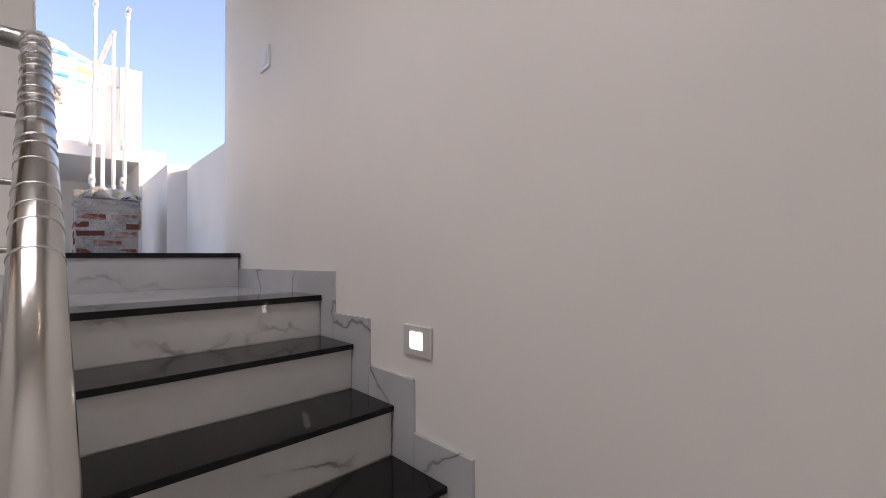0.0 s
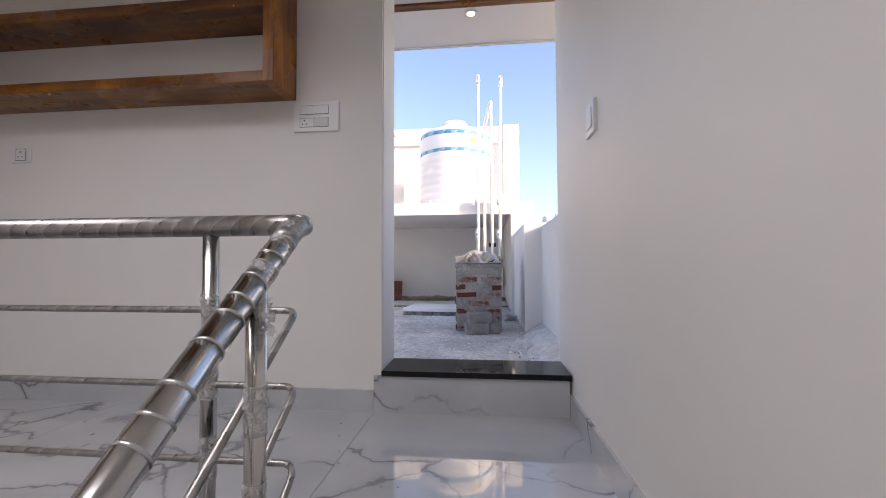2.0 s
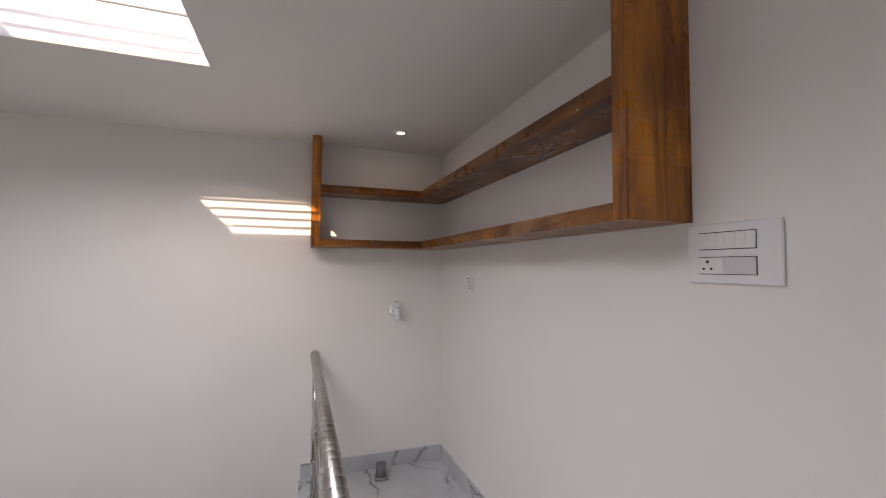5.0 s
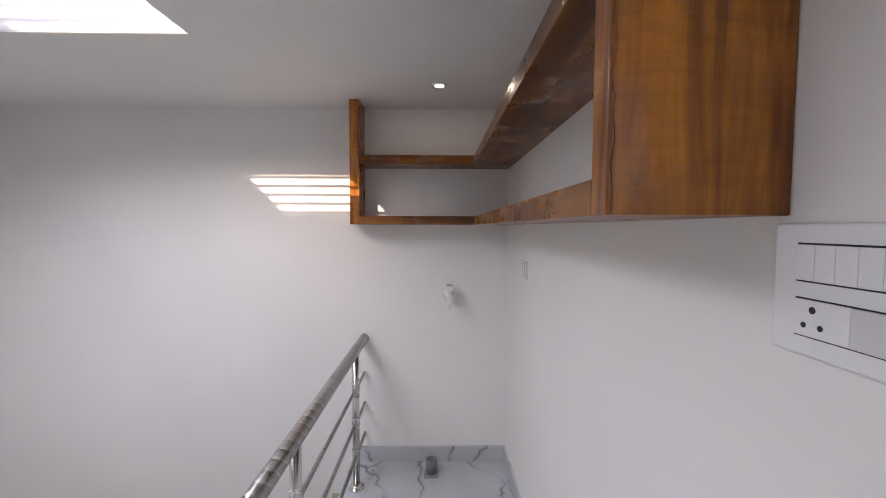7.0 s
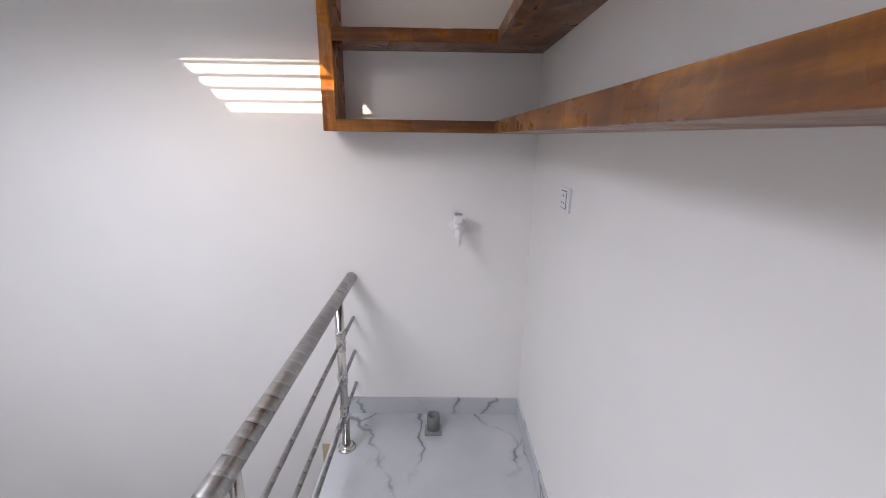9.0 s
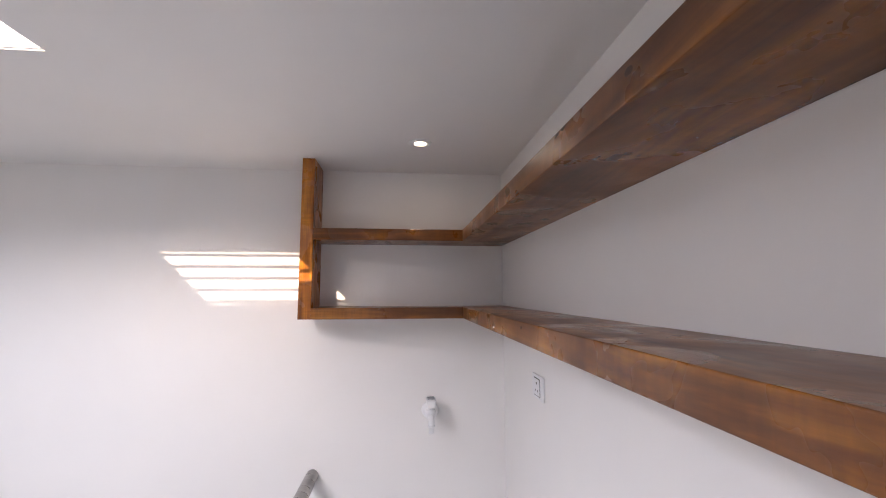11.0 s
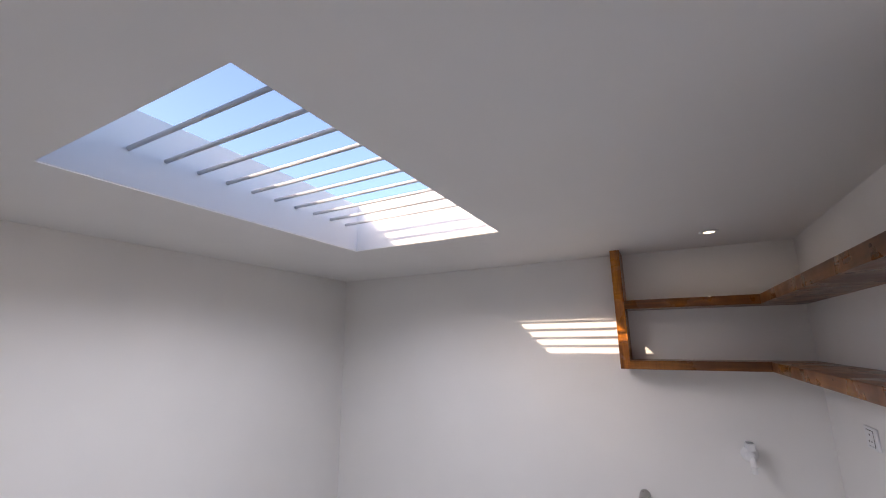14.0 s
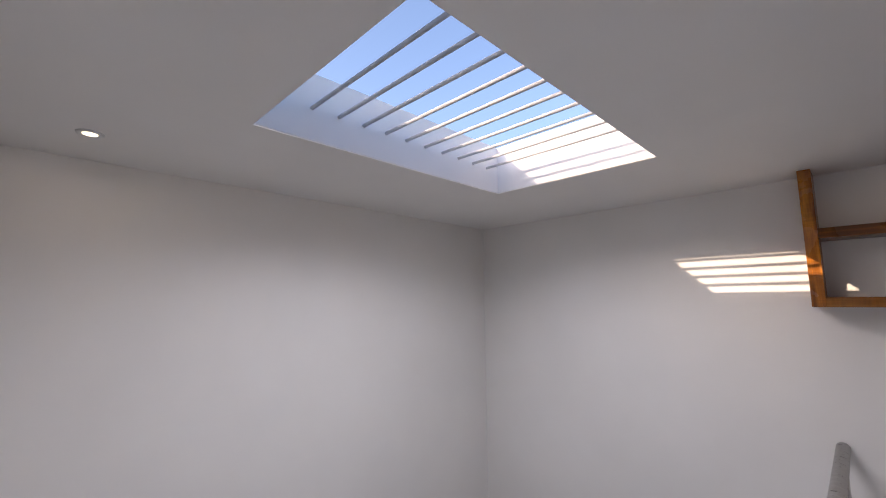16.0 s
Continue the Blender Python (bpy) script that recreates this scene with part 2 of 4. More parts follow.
def boxes(*specs, bevel=0.0):
    bm = bmesh.new()
    for s in specs:
        box(bm, *s, bevel=bevel)
    return bm


def tube(bm, pts, r, seg=20, cap=True):
    pts = [Vector(p) for p in pts]
    rings, ref = [], None
    for i, p in enumerate(pts):
        d = (pts[min(i + 1, len(pts) - 1)] - pts[max(i - 1, 0)]).normalized()
        if ref is None:
            ref = d.orthogonal().normalized()
        ref = (ref - d * ref.dot(d)).normalized()
        side = d.cross(ref)
        rr = r[i] if isinstance(r, (list, tuple)) else r
        rings.append([bm.verts.new(p + rr * (math.cos(a) * ref + math.sin(a) * side)) for a in (2 * math.pi * k / seg for k in range(seg))])
    for a, b in zip(rings, rings[1:]):
        for k in range(seg):
            f = bm.faces.new((a[k], a[(k + 1) % seg], b[(k + 1) % seg], b[k]))
            f.smooth = True
    if cap:
        bm.faces.new(rings[0][::-1])
        bm.faces.new(rings[-1])
    return bm


def rounded(pts, radius, steps=8):
    pts = [Vector(p) for p in pts]
    out = [pts[0]]
    for a, b, c in zip(pts, pts[1:], pts[2:]):
        u, w = (a - b).normalized(), (c - b).normalized()
        s, e = b + u * radius, b + w * radius
        for k in range(steps + 1):
            t = k / steps
            out.append(s * (1 - t) ** 2 + b * 2 * t * (1 - t) + e * t * t)
    out.append(pts[-1])
    return out


def lathe(bm, profile, centre=(0, 0, 0), seg=32, axis="z"):
    rings = []
    for r, h in profile:
        ring = []
        for k in range(seg):
            a = 2 * math.pi * k / seg
            q = (r * math.cos(a), r * math.sin(a), h)
            if axis == "y":
                q = (q[0], q[2], q[1])
            elif axis == "x":
                q = (q[2], q[0], q[1])
            ring.append(bm.verts.new(Vector(centre) + Vector(q)))
        rings.append(ring)
    for a, b in zip(rings, rings[1:]):
        for k in range(seg):
            f = bm.faces.new((a[k], a[(k + 1) % seg], b[(k + 1) % seg], b[k]))
            f.smooth = True
    bm.faces.new(rings[0][::-1])
    bm.faces.new(rings[-1])
    bmesh.ops.recalc_face_normals(bm, faces=bm.faces)
    return bm


def mesh_of(name, bm, material):
    bmesh.ops.recalc_face_normals(bm, faces=bm.faces)
    me = bpy.data.meshes.new(name)
    bm.to_mesh(me)
    bm.free()
    me.materials.append(material)
    return me


def part(name, bm, material, parent=None, label=""):
    ob = new(name, mesh_of(name, bm, material))
    if parent is not None:
        ob.parent = parent
    return tagged(ob, label) if label else ob


def structure(name, bm, material, label, category):
    return tagged(part(name, bm, material), label, category, kind="structure")


def thing(name, at, label, category, group=""):
    ob = new(name)
    ob.location = at
    ob.empty_display_size = 0.1
    bpy.context.view_layer.update()
    return tagged(ob, label, category, group)


def shared(name, mesh, parent, m):
    ob = new(name, mesh)
    ob.parent = parent
    ob.matrix_local = m
    return ob


# ---- plan ----
WEST, NORTH, SOUTH, EAST, TOP = -2.50, 0.93, -2.53, 0.79, 2.262
LOW = -3.05
BEND, DOOR_OUT, JAMB, SILL = -1.372, -2.752, 0.010, 0.198
def north_at(x):
    return NORTH + min(0.0, x - BEND) * 0.0195
RISE, GOING, NOSE = 0.168, 0.2535, -1.470
SKX0, SKX1, SKY0, SKY1 = -1.095, -0.146, -1.55, -0.03

# ---- large structure ----
def slanted(x0, x1, z0, z1, back, inset=0.0):
    """Upright block along the north wall, which runs askew west of the top step; its front face is inset in front of the wall."""
    bm = bmesh.new()
    ring = [(x0, north_at(x0) - inset), (x1, north_at(x1) - inset), (x1, back(x1)), (x0, back(x0))]
    lower, upper = ([bm.verts.new((x, y, z)) for x, y in ring] for z in (z0, z1))
    bm.faces.new(lower)
    bm.faces.new(upper[::-1])
    for i in range(4):
        bm.faces.new((lower[i], lower[(i + 1) % 4], upper[(i + 1) % 4], upper[i]))
    return bm
structure("wall_west", boxes((DOOR_OUT, WEST, -2.73, JAMB, LOW, TOP), (DOOR_OUT, WEST, JAMB, 0.89, LOW, 0.172)), WALL, "off-white painted wall with an open doorway to the terrace", "wall")
north_bm = slanted(-2.785, BEND, LOW, TOP, lambda x: 1.045)
box(north_bm, BEND, 0.99, NORTH, 1.045, LOW, TOP)
structure("wall_north", north_bm, WALL, "plain off-white painted wall beside the stairs", "wall")
structure("wall_south", boxes((WEST, EAST, -2.73, SOUTH, LOW, TOP)), WALL, "off-white painted wall with striped sunlight", "wall")
structure("wall_east", boxes((EAST, 0.99, -2.73, NORTH, LOW, TOP)), WALL, "plain off-white painted wall across the stairwell", "wall")
structure("wall_lower", boxes((WEST, WEST + 0.004, SOUTH + 0.004, NORTH, LOW, -0.165), (WEST, -1.37, SOUTH, SOUTH + 0.004, LOW, -0.22)), TAN, "tan painted lower wall beneath the landing", "wall")
structure("floor", boxes((WEST, EAST, SOUTH, NORTH, LOW - 0.1, LOW)), FLOORTILE, "pale marble tile floor at the foot of the stairwell", "floor")
structure("ceiling", boxes((-3.405, SKX0, -2.73, 1.6, TOP, 2.555), (SKX1, 0.99, -2.73, 1.6, TOP, 2.555), (SKX0, SKX1, -2.73, SKY0, TOP, 2.555), (SKX0, SKX1, SKY1, 1.6, TOP, 2.555), (SKX0 - 0.15, 0.99, SKY1, SKY1 + 0.15, 2.555, 2.66)), CEIL, "smooth off-white ceiling with a barred skylight opening", "ceiling")
t4 = 0.004
lining = thing("skylight_lining", ((SKX0 + SKX1) / 2, (SKY0 + SKY1) / 2, TOP), "white painted sides of the skylight opening", "skylight")
lining["kind"] = "structure"
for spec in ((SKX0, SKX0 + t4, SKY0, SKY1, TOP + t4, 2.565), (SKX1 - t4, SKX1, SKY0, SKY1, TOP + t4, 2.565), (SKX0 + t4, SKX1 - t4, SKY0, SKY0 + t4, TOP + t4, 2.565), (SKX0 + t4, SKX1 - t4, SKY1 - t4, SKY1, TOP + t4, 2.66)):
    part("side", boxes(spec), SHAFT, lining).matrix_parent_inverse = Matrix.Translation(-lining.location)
# white outer lining of the doorway
structure("door_jamb", boxes((DOOR_OUT - 0.003, -2.515, JAMB, JAMB + 0.004, SILL, TOP - 0.001)), EXT, "white painted jamb of the open doorway", "door jamb")
structure("landing_slab", boxes((WEST, -1.50, SOUTH, NORTH, -0.16, -0.014)), WALL, "painted concrete slab under the landing", "slab")
structure("canopy_lip", boxes((-3.405, -3.385, -2.73, 1.6, TOP - 0.010, TOP)), EXT, "thin white drip edge along the canopy", "trim")
structure("door_strip", boxes((-2.945, -2.895, -0.9, 1.2, TOP - 0.016, TOP)), WOOD_Y, "dark brown wooden strip across the doorway ceiling", "trim")

# skylight bars
grille = thing("skylight_grille", ((SKX0 + SKX1) / 2, (SKY0 + SKY1) / 2, 2.407), "row of thin white steel bars across the skylight", "grille")
bar_bm = bmesh.new()
tube(bar_bm, [(SKX0 - grille.location.x, 0, 0), (SKX1 - grille.location.x, 0, 0)], 0.0087, 10)
bar_mesh = mesh_of("bar", bar_bm, BARPAINT)
for k in range(10):
    shared("bar", bar_mesh, grille, pose(0, -0.267 - 0.13 * k - grille.location.y, 0))

# landing tiles
landing = tagged(part("landing_floor", boxes((WEST, -1.497, SOUTH, -0.02, -0.014, -0.004), (WEST, -1.70, -0.02, NORTH, -0.014, -0.004)), GROUT), "white marble tile floor of the upper landing", "floor", kind="structure")
for x0, x1, y0, y1 in ((WEST, -1.497, SOUTH, -1.332), (WEST, -1.497, -1.33, -0.022), (WEST, -1.7, -0.02, NORTH - 0.003)):
    part("tile", boxes((x0, x1, y0, y1, -0.0138, 0.0), bevel=0.0008), FLOORTILE, landing)

# staircase
stairs = thing("staircase", (NOSE, 0.47, 0), "staircase of black granite treads and white marble risers", "staircase")
def stair_part(name, bm, mat, label=""):
    ob = part(name, bm, mat, stairs, label)
    ob.matrix_parent_inverse = Matrix.Translation(-stairs.location)
    return ob
Y0, Y1 = 0.012, NORTH - 0.013
bm = bmesh.new()
quad = [(-1.715, 0.03), (-1.715, Y1), (NOSE, Y1), (NOSE, -0.01), (-1.60, -0.03)]
lo = [bm.verts.new((x, y, -0.02)) for x, y in quad]
hi = [bm.verts.new((x, y, 0.0035)) for x, y in quad]
bm.faces.new(lo)
bm.faces.new(hi[::-1])
for i in range(5):
    bm.faces.new((lo[i], lo[(i + 1) % 5], hi[(i + 1) % 5], hi[i]))
stair_part("tread", bm, GRANITE, "black granite strip at the landing edge")
for n in range(1, 7):
    xn, zn = NOSE + GOING * n, -RISE * n
    stair_part("tread", boxes((xn - GOING - 0.012, xn, Y0 - 0.02, Y1, zn - 0.02, zn), bevel=0.0025), GRANITE)
for n in range(0, 7):
    xn, zn = NOSE + GOING * n, -RISE * n
    stair_part("riser", boxes((xn - 0.03, xn - 0.018, Y0, Y1, zn - RISE, zn - 0.0202), bevel=0.0008), MARBLE, "white veined marble riser")
    stair_part("step_core", boxes((xn - GOING - 0.02, xn - 0.03, Y0 + 0.003, Y1, zn - RISE - 0.12, zn - 0.0202)), WALL, "painted concrete step core")
structure("mid_landing", boxes((0.022, EAST, -0.95, NORTH, -1.40, -1.176)), MARBLE, "white marble half landing at the foot of the flight", "floor")

# stepped skirting along the north wall, straight skirting elsewhere
skirt = tagged(part("skirting", slanted(WEST, BEND, -0.014, 0.105, lambda x: north_at(x) + 0.002, 0.012), FLOORTILE), "pale marble skirting stepping down beside the stairs", "skirting", kind="structure")
part("skirting_piece", boxes((NOSE - 0.0135, BEND, NORTH - 0.0125, NORTH, -RISE - 0.02, -0.0142), bevel=0.001), FLOORTILE, skirt)
for n in range(1, 7):
    xe = -1.372 + 0.2525 * n
    part("skirting_piece", boxes((xe - 0.2515, xe, NORTH - 0.012, NORTH, -RISE * n - 0.30, 0.105 - RISE * n), bevel=0.001), FLOORTILE, skirt)
part("skirting_piece", boxes((WEST, WEST + 0.012, SOUTH, JAMB - 0.036, -0.014, 0.1), bevel=0.001), FLOORTILE, skirt)
part("skirting_piece", boxes((WEST + 0.012, -1.51, SOUTH, SOUTH + 0.012, -0.014, 0.1), bevel=0.001), FLOORTILE, skirt)

# door sill
sill = thing("door_sill", (-2.6, 0.45, 0.165), "black granite door sill over a white marble riser", "door sill")
def sill_part(name, bm, mat, label=""):
    ob = part(name, bm, mat, sill, label)
    ob.matrix_parent_inverse = Matrix.Translation(-sill.location)
sill_part("sill_slab", boxes((DOOR_OUT + 0.004, WEST + 0.028, JAMB + 0.005, 0.9035, SILL - 0.026, SILL), bevel=0.003), GRANITE, "polished black granite slab")
sill_part("riser", boxes((WEST + 0.0005, WEST + 0.014, JAMB - 0.035, 0.8955, 0.0, SILL - 0.0265), bevel=0.001), FLOORTILE, "white veined marble riser")

# ---- railing ----
railing = thing("stair_railing", (-1.585, -0.22, 0), "stainless steel railing wrapped in clear plastic film", "railing")
def rail_part(name, bm, mat, label="", under=None):
    ob = part(name, bm, mat, under or railing, label)
    if under is None:
        ob.matrix_parent_inverse = Matrix.Translation(-railing.location)
    return ob
RX, RY, RZ, SLOPE = -1.576, 0.045, 0.813, -0.722
def rail_x(y):
    return RX - 0.004 * (RY - y)
def along(drop, x):
    return (x, RY + 0.027 * (x + 1.52), RZ + 0.009 - drop + SLOPE * (x + 1.535))
rail_part("landing_handrail", tube(bmesh.new(), [(rail_x(SOUTH), SOUTH + 0.002, RZ), (rail_x(-1.5), -1.5, RZ), (rail_x(-0.13), -0.13, RZ)], 0.0285, 24), STEEL_WRAP, "steel handrail tightly wrapped in film")
rail_part("corner_handrail", tube(bmesh.new(), rounded([(rail_x(-0.1302), -0.1302, RZ), (RX, RY, RZ), (RX + 0.07, RY, RZ - 0.012), along(0, -1.43)], 0.05, 10), 0.0285, 24), STEEL_WRAP, "bent steel handrail wrapped in film")
rail_part("stair_handrail", tube(bmesh.new(), [along(0, -1.4305), along(0, -0.8), along(0, -0.03)], 0.0285, 24), STEEL, "shiny steel handrail")
ring_bm = bmesh.new()
lathe(ring_bm, [(0.0286, -0.0036), (0.0295, -0.0018), (0.0299, 0.0), (0.0295, 0.0018), (0.0286, 0.0036)], seg=24)
ring_mesh = mesh_of("tape_band", ring_bm, FILM)
slope_dir = Vector((1, 0, SLOPE)).normalized()
turn = slope_dir.to_track_quat("Z", "Y").to_matrix().to_4x4()
x = -1.445
k = 0
while x < -0.56:
    ob = shared("tape_band", ring_mesh, railing, Matrix.Translation(Vector(along(0, x)) - railing.location) @ turn @ pose(0, 0, 0, 9 * math.sin(k * 2.1), 7 * math.cos(k * 1.3), 0))
    x += 0.052 + 0.018 * math.sin(k * 1.7)
    k += 1
for z, fall in ((0.587, 0.675), (0.388, 0.70), (0.190, 0.72)):
    rail_part("rail", tube(bmesh.new(), rounded([(rail_x(SOUTH), SOUTH + 0.002, z), (RX, 0.007, z), (RX + 0.03, 0.029, z - 0.008), (-0.05, 0.044, z - fall * 1.52)], 0.022, 6), 0.0092, 12), RAILWRAP, "thin steel rail")
def post(x, y, z0, z1, wrap):
    p = rail_part("post", tube(bmesh.new(), [(x, y, z0 + 0.002), (x, y, z1)], 0.0205, 20), STEEL_WRAP if wrap else STEEL, "round steel post")
    f = lathe(bmesh.new(), [(0.046, 0.0), (0.046, 0.006), (0.043, 0.010), (0.034, 0.012), (0.034, 0.019), (0.030, 0.023), (0.021, 0.025)], (x, y, z0), 28)
    ob = part("base_flange", f, STEEL, p, "polished round flange")
post(rail_x(-0.224), -0.224, 0.0, RZ - 0.02, False)
post(rail_x(-1.270), -1.270, 0.0, RZ - 0.02, False)
post(rail_x(-2.25), -2.25, 0.0, RZ - 0.02, False)
# film wound round the posts where the rails pass
def film_sleeve(x, y, z, h, seed):
    prof = [(0.0222 + 0.0045 * abs(noise.noise(Vector((k * 0.9, seed, 1.0)))), -h + 2 * h * k / 9) for k in range(10)]
    bm = lathe(bmesh.new(), prof, (x, y, z), 20)
    for v in bm.verts:
        q = noise.noise_vector(v.co * 45 + Vector((seed, 0, 0)))
        v.co += Vector((q.x, q.y, q.z * 2)) * 0.0025
    rail_part("film_sleeve", bm, CLEAR, "clear film bunched round the post")
for i, y in enumerate((-0.224, -1.270, -2.25)):
    for j, z in enumerate((0.600, 0.395, 0.195)):
        film_sleeve(rail_x(y), y, z, 0.030 + 0.012 * ((i + j) % 3), 3.1 * i + 1.7 * j)
film_sleeve(-1.320, 0.060, 0.42, 0.05, 8.8)
film_sleeve(-1.320, 0.060, 0.22, 0.06, 9.6)
for k, x in enumerate((-1.475, -1.425, -1.345)):
    prof = [(0.0290 + 0.004 * abs(noise.noise(Vector((j * 0.8, k * 3.3, 2.0)))), -0.024 + 0.048 * j / 9) for j in range(10)]
    bm = lathe(bmesh.new(), prof, (0, 0, 0), 24)
    for v in bm.verts:
        v.co += 0.002 * noise.noise_vector(v.co * 60 + Vector((k * 5, 0, 0)))
    bm.transform(Matrix.Translation(along(0, x)) @ turn @ pose(0, 0, 0, 8, -6, 0))
    rail_part("film_sleeve", bm, CLEAR, "clear film bunched round the handrail")
post(-1.320, 0.060, -RISE, along(0, -1.325)[2] - 0.015, False)
post(-0.30, 0.070, -RISE * 5, along(0, -0.30)[2] - 0.02, False)

# ---- corner shelf ----
shelf = thing("corner_shelf", (-2.4, -2.43, 1.541), "brown stained teak corner shelf fixed high on two walls", "shelf")
def shelf_part(name, bm, mat, label=""):
    ob = part(name, bm, mat, shelf, label)
    ob.matrix_parent_inverse = Matrix.Translation(-shelf.location)
SFX, SFY = -2.267, -2.336
B0, B1, M0, M1 = 1.539, 1.589, 1.890, 1.942
for z0, z1, nm in ((B0, B1, "bottom_board"), (M0, M1, "middle_board")):
    shelf_part(nm, boxes((WEST + 0.001, SFX, SOUTH + 0.2, -0.4842, z0, z1), bevel=0.002), WOOD_Y, "stained teak board along the doorway wall")
    shelf_part(nm, boxes((WEST + 0.001, -1.597, SOUTH + 0.001, SOUTH + 0.1995, z0, z1), bevel=0.002), WOOD_X, "stained teak board along the tap wall")
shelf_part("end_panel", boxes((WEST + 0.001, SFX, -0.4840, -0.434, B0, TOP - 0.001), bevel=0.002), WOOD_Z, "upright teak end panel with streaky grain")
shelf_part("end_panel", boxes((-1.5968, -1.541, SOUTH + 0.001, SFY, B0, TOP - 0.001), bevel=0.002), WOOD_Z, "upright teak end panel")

# ---- fittings ----
def downlight(x, y, watts, group):
    t = thing("downlight", (x, y, TOP), "small round recessed ceiling downlight, lit", "ceiling light", group)
    part("trim_ring", lathe(bmesh.new(), [(0.0245, -0.004), (0.036, -0.0075), (0.046, -0.004), (0.046, 0.0)], seg=32), PLASTIC, t, "white trim ring")
    part("diffuser", lathe(bmesh.new(), [(0.025, -0.0052), (0.025, -0.002)], seg=28), GLOW, t, "glowing warm diffuser")
    lamp = new("downlight_lamp", bpy.data.lights.new("downlight_lamp", "AREA"))
    lamp.data.shape, lamp.data.size, lamp.data.energy, lamp.data.color = "DISK", 0.06, watts, (1.0, 0.84, 0.64)
    lamp.matrix_world = pose(x, y, TOP - 0.009)
downlight(-2.062, -2.10, DOWNLIGHT_WATTS, "ceiling downlights")
downlight(0.377, 0.402, DOWNLIGHT_WATTS, "ceiling downlights")
downlight(-3.03, 0.435, DOWNLIGHT_WATTS * 0.6, "ceiling downlights")

# twelve-module socket plate on the west wall (local: x out of the wall)
plate = thing("socket_plate", (WEST, -0.3255, 1.4515), "white plastic wall plate with switches above a socket", "electrical outlet")
part("cover", box(bmesh.new(), 0.0005, 0.011, -0.1185, 0.1185, -0.078, 0.078, bevel=0.004, segs=3), PLASTIC, plate)
for z0, z1 in ((0.009, 0.055), (-0.055, -0.009)):
    part("recess", boxes((0.0108, 0.0114, -0.084, 0.065, z0, z1)), DARK, plate, "thin dark gap line")
for i in range(6):
    y = -0.0822 + i * 0.0243
    part("switch_rocker", box(bmesh.new(), 0.0112, 0.0150, y, y + 0.0240, 0.0112, 0.0528, bevel=0.0008), PLASTIC, plate)
part("blank_rocker", box(bmesh.new(), 0.0112, 0.0148, -0.0145, 0.0632, -0.0532, -0.0108, bevel=0.0008), GREYWHITE, plate)
sock = part("socket", box(bmesh.new(), 0.0112, 0.0140, -0.0822, -0.0152, -0.0532, -0.0108, bevel=0.0008), PLASTIC, plate)
for y, z, r in ((-0.0585, -0.022, 0.0042), (-0.0690, -0.0405, 0.0034), (-0.0480, -0.0405, 0.0034)):
    part("pin_hole", lathe(bmesh.new(), [(r, 0.0139), (r, 0.0144)], (0, y, z), 14, "x"), DARK, sock, "dark round pin hole")

small = thing("small_socket", (WEST, -1.993, 1.309), "small white plastic wall socket", "electrical outlet")
part("cover", box(bmesh.new(), 0.0005, 0.010, -0.058, 0.058, -0.044, 0.044, bevel=0.004, segs=3), PLASTIC, small)
part("recess", boxes((0.0098, 0.0104, -0.0325, 0.0325, -0.0325, 0.0325)), DARK, small, "thin dark gap line")
part("socket", box(bmesh.new(), 0.0102, 0.0125, -0.030, 0.030, -0.030, 0.030, bevel=0.0015), PLASTIC, small)
for y, z, r in ((0, 0.014, 0.0045), (-0.012, -0.012, 0.0036), (0.012, -0.012, 0.0036)):
    part("pin_hole", lathe(bmesh.new(), [(r, 0.0124), (r, 0.0129)], (0, y, z), 14, "x"), DARK, small)

switch = thing("light_switch", (-2.097, north_at(-2.097) + 0.001, 1.245), "white plastic wall switch beside the doorway", "switch")
part("cover", box(bmesh.new(), -0.060, 0.060, -0.012, 0.002, -0.060, 0.060, bevel=0.004, segs=3), PLASTIC, switch)
part("switch_rocker", box(bmesh.new(), -0.034, 0.034, -0.0155, -0.0118, -0.036, 0.036, bevel=0.0015), PLASTIC, switch)

foot = thing("step_light", (-0.848, NORTH, -0.107), "small square wall light glowing low beside the steps", "step light")
part("cover", box(bmesh.new(), -0.066, 0.066, -0.012, -0.0005, -0.049, 0.049, bevel=0.004, segs=3), SILVER, foot, "satin silver square plate")
part("lens", box(bmesh.new(), -0.030, 0.030, -0.0145, -0.0118, -0.025, 0.029, bevel=0.0015), GLOW_FOOT, foot, "glowing white lens")

# tap
tap = thing("water_tap", (-2.131, SOUTH, 1.094), "white plastic water tap on the wall", "tap")
part("wall_flange", lathe(bmesh.new(), [(0.041, 0.0), (0.041, 0.006), (0.033, 0.014), (0.019, 0.018), (0.019, 0.045), (0.024, 0.05), (0.026, 0.07), (0.024, 0.092), (0.012, 0.1)], seg=24, axis="y"), PLASTIC, tap)
part("spout", tube(bmesh.new(), rounded([(0, 0.07, -0.006), (0, 0.110, -0.010), (0, 0.118, -0.050)], 0.018, 6), 0.0145, 16), PLASTIC, tap)
part("nozzle", lathe(bmesh.new(), [(0.0105, -0.074), (0.0125, -0.070), (0.0125, -0.048), (0.0165, -0.046), (0.0165, -0.038)], (0, 0.118, 0), 18), PLASTIC, tap, "ribbed white nozzle")
part("stem", lathe(bmesh.new(), [(0.016, 0.018), (0.016, 0.034), (0.013, 0.036)], (0, 0.072, 0), 18), PLASTIC, tap)
hb = box(bmesh.new(), -0.019, 0.019, 0.045, 0.112, 0.034, 0.070, bevel=0.006, segs=3)
for v in hb.verts:
    v.co.x *= 1.0 + 0.22 * (v.co.z - 0.034) / 0.036
part("handle", hb, PLASTIC, tap, "white lever handle")
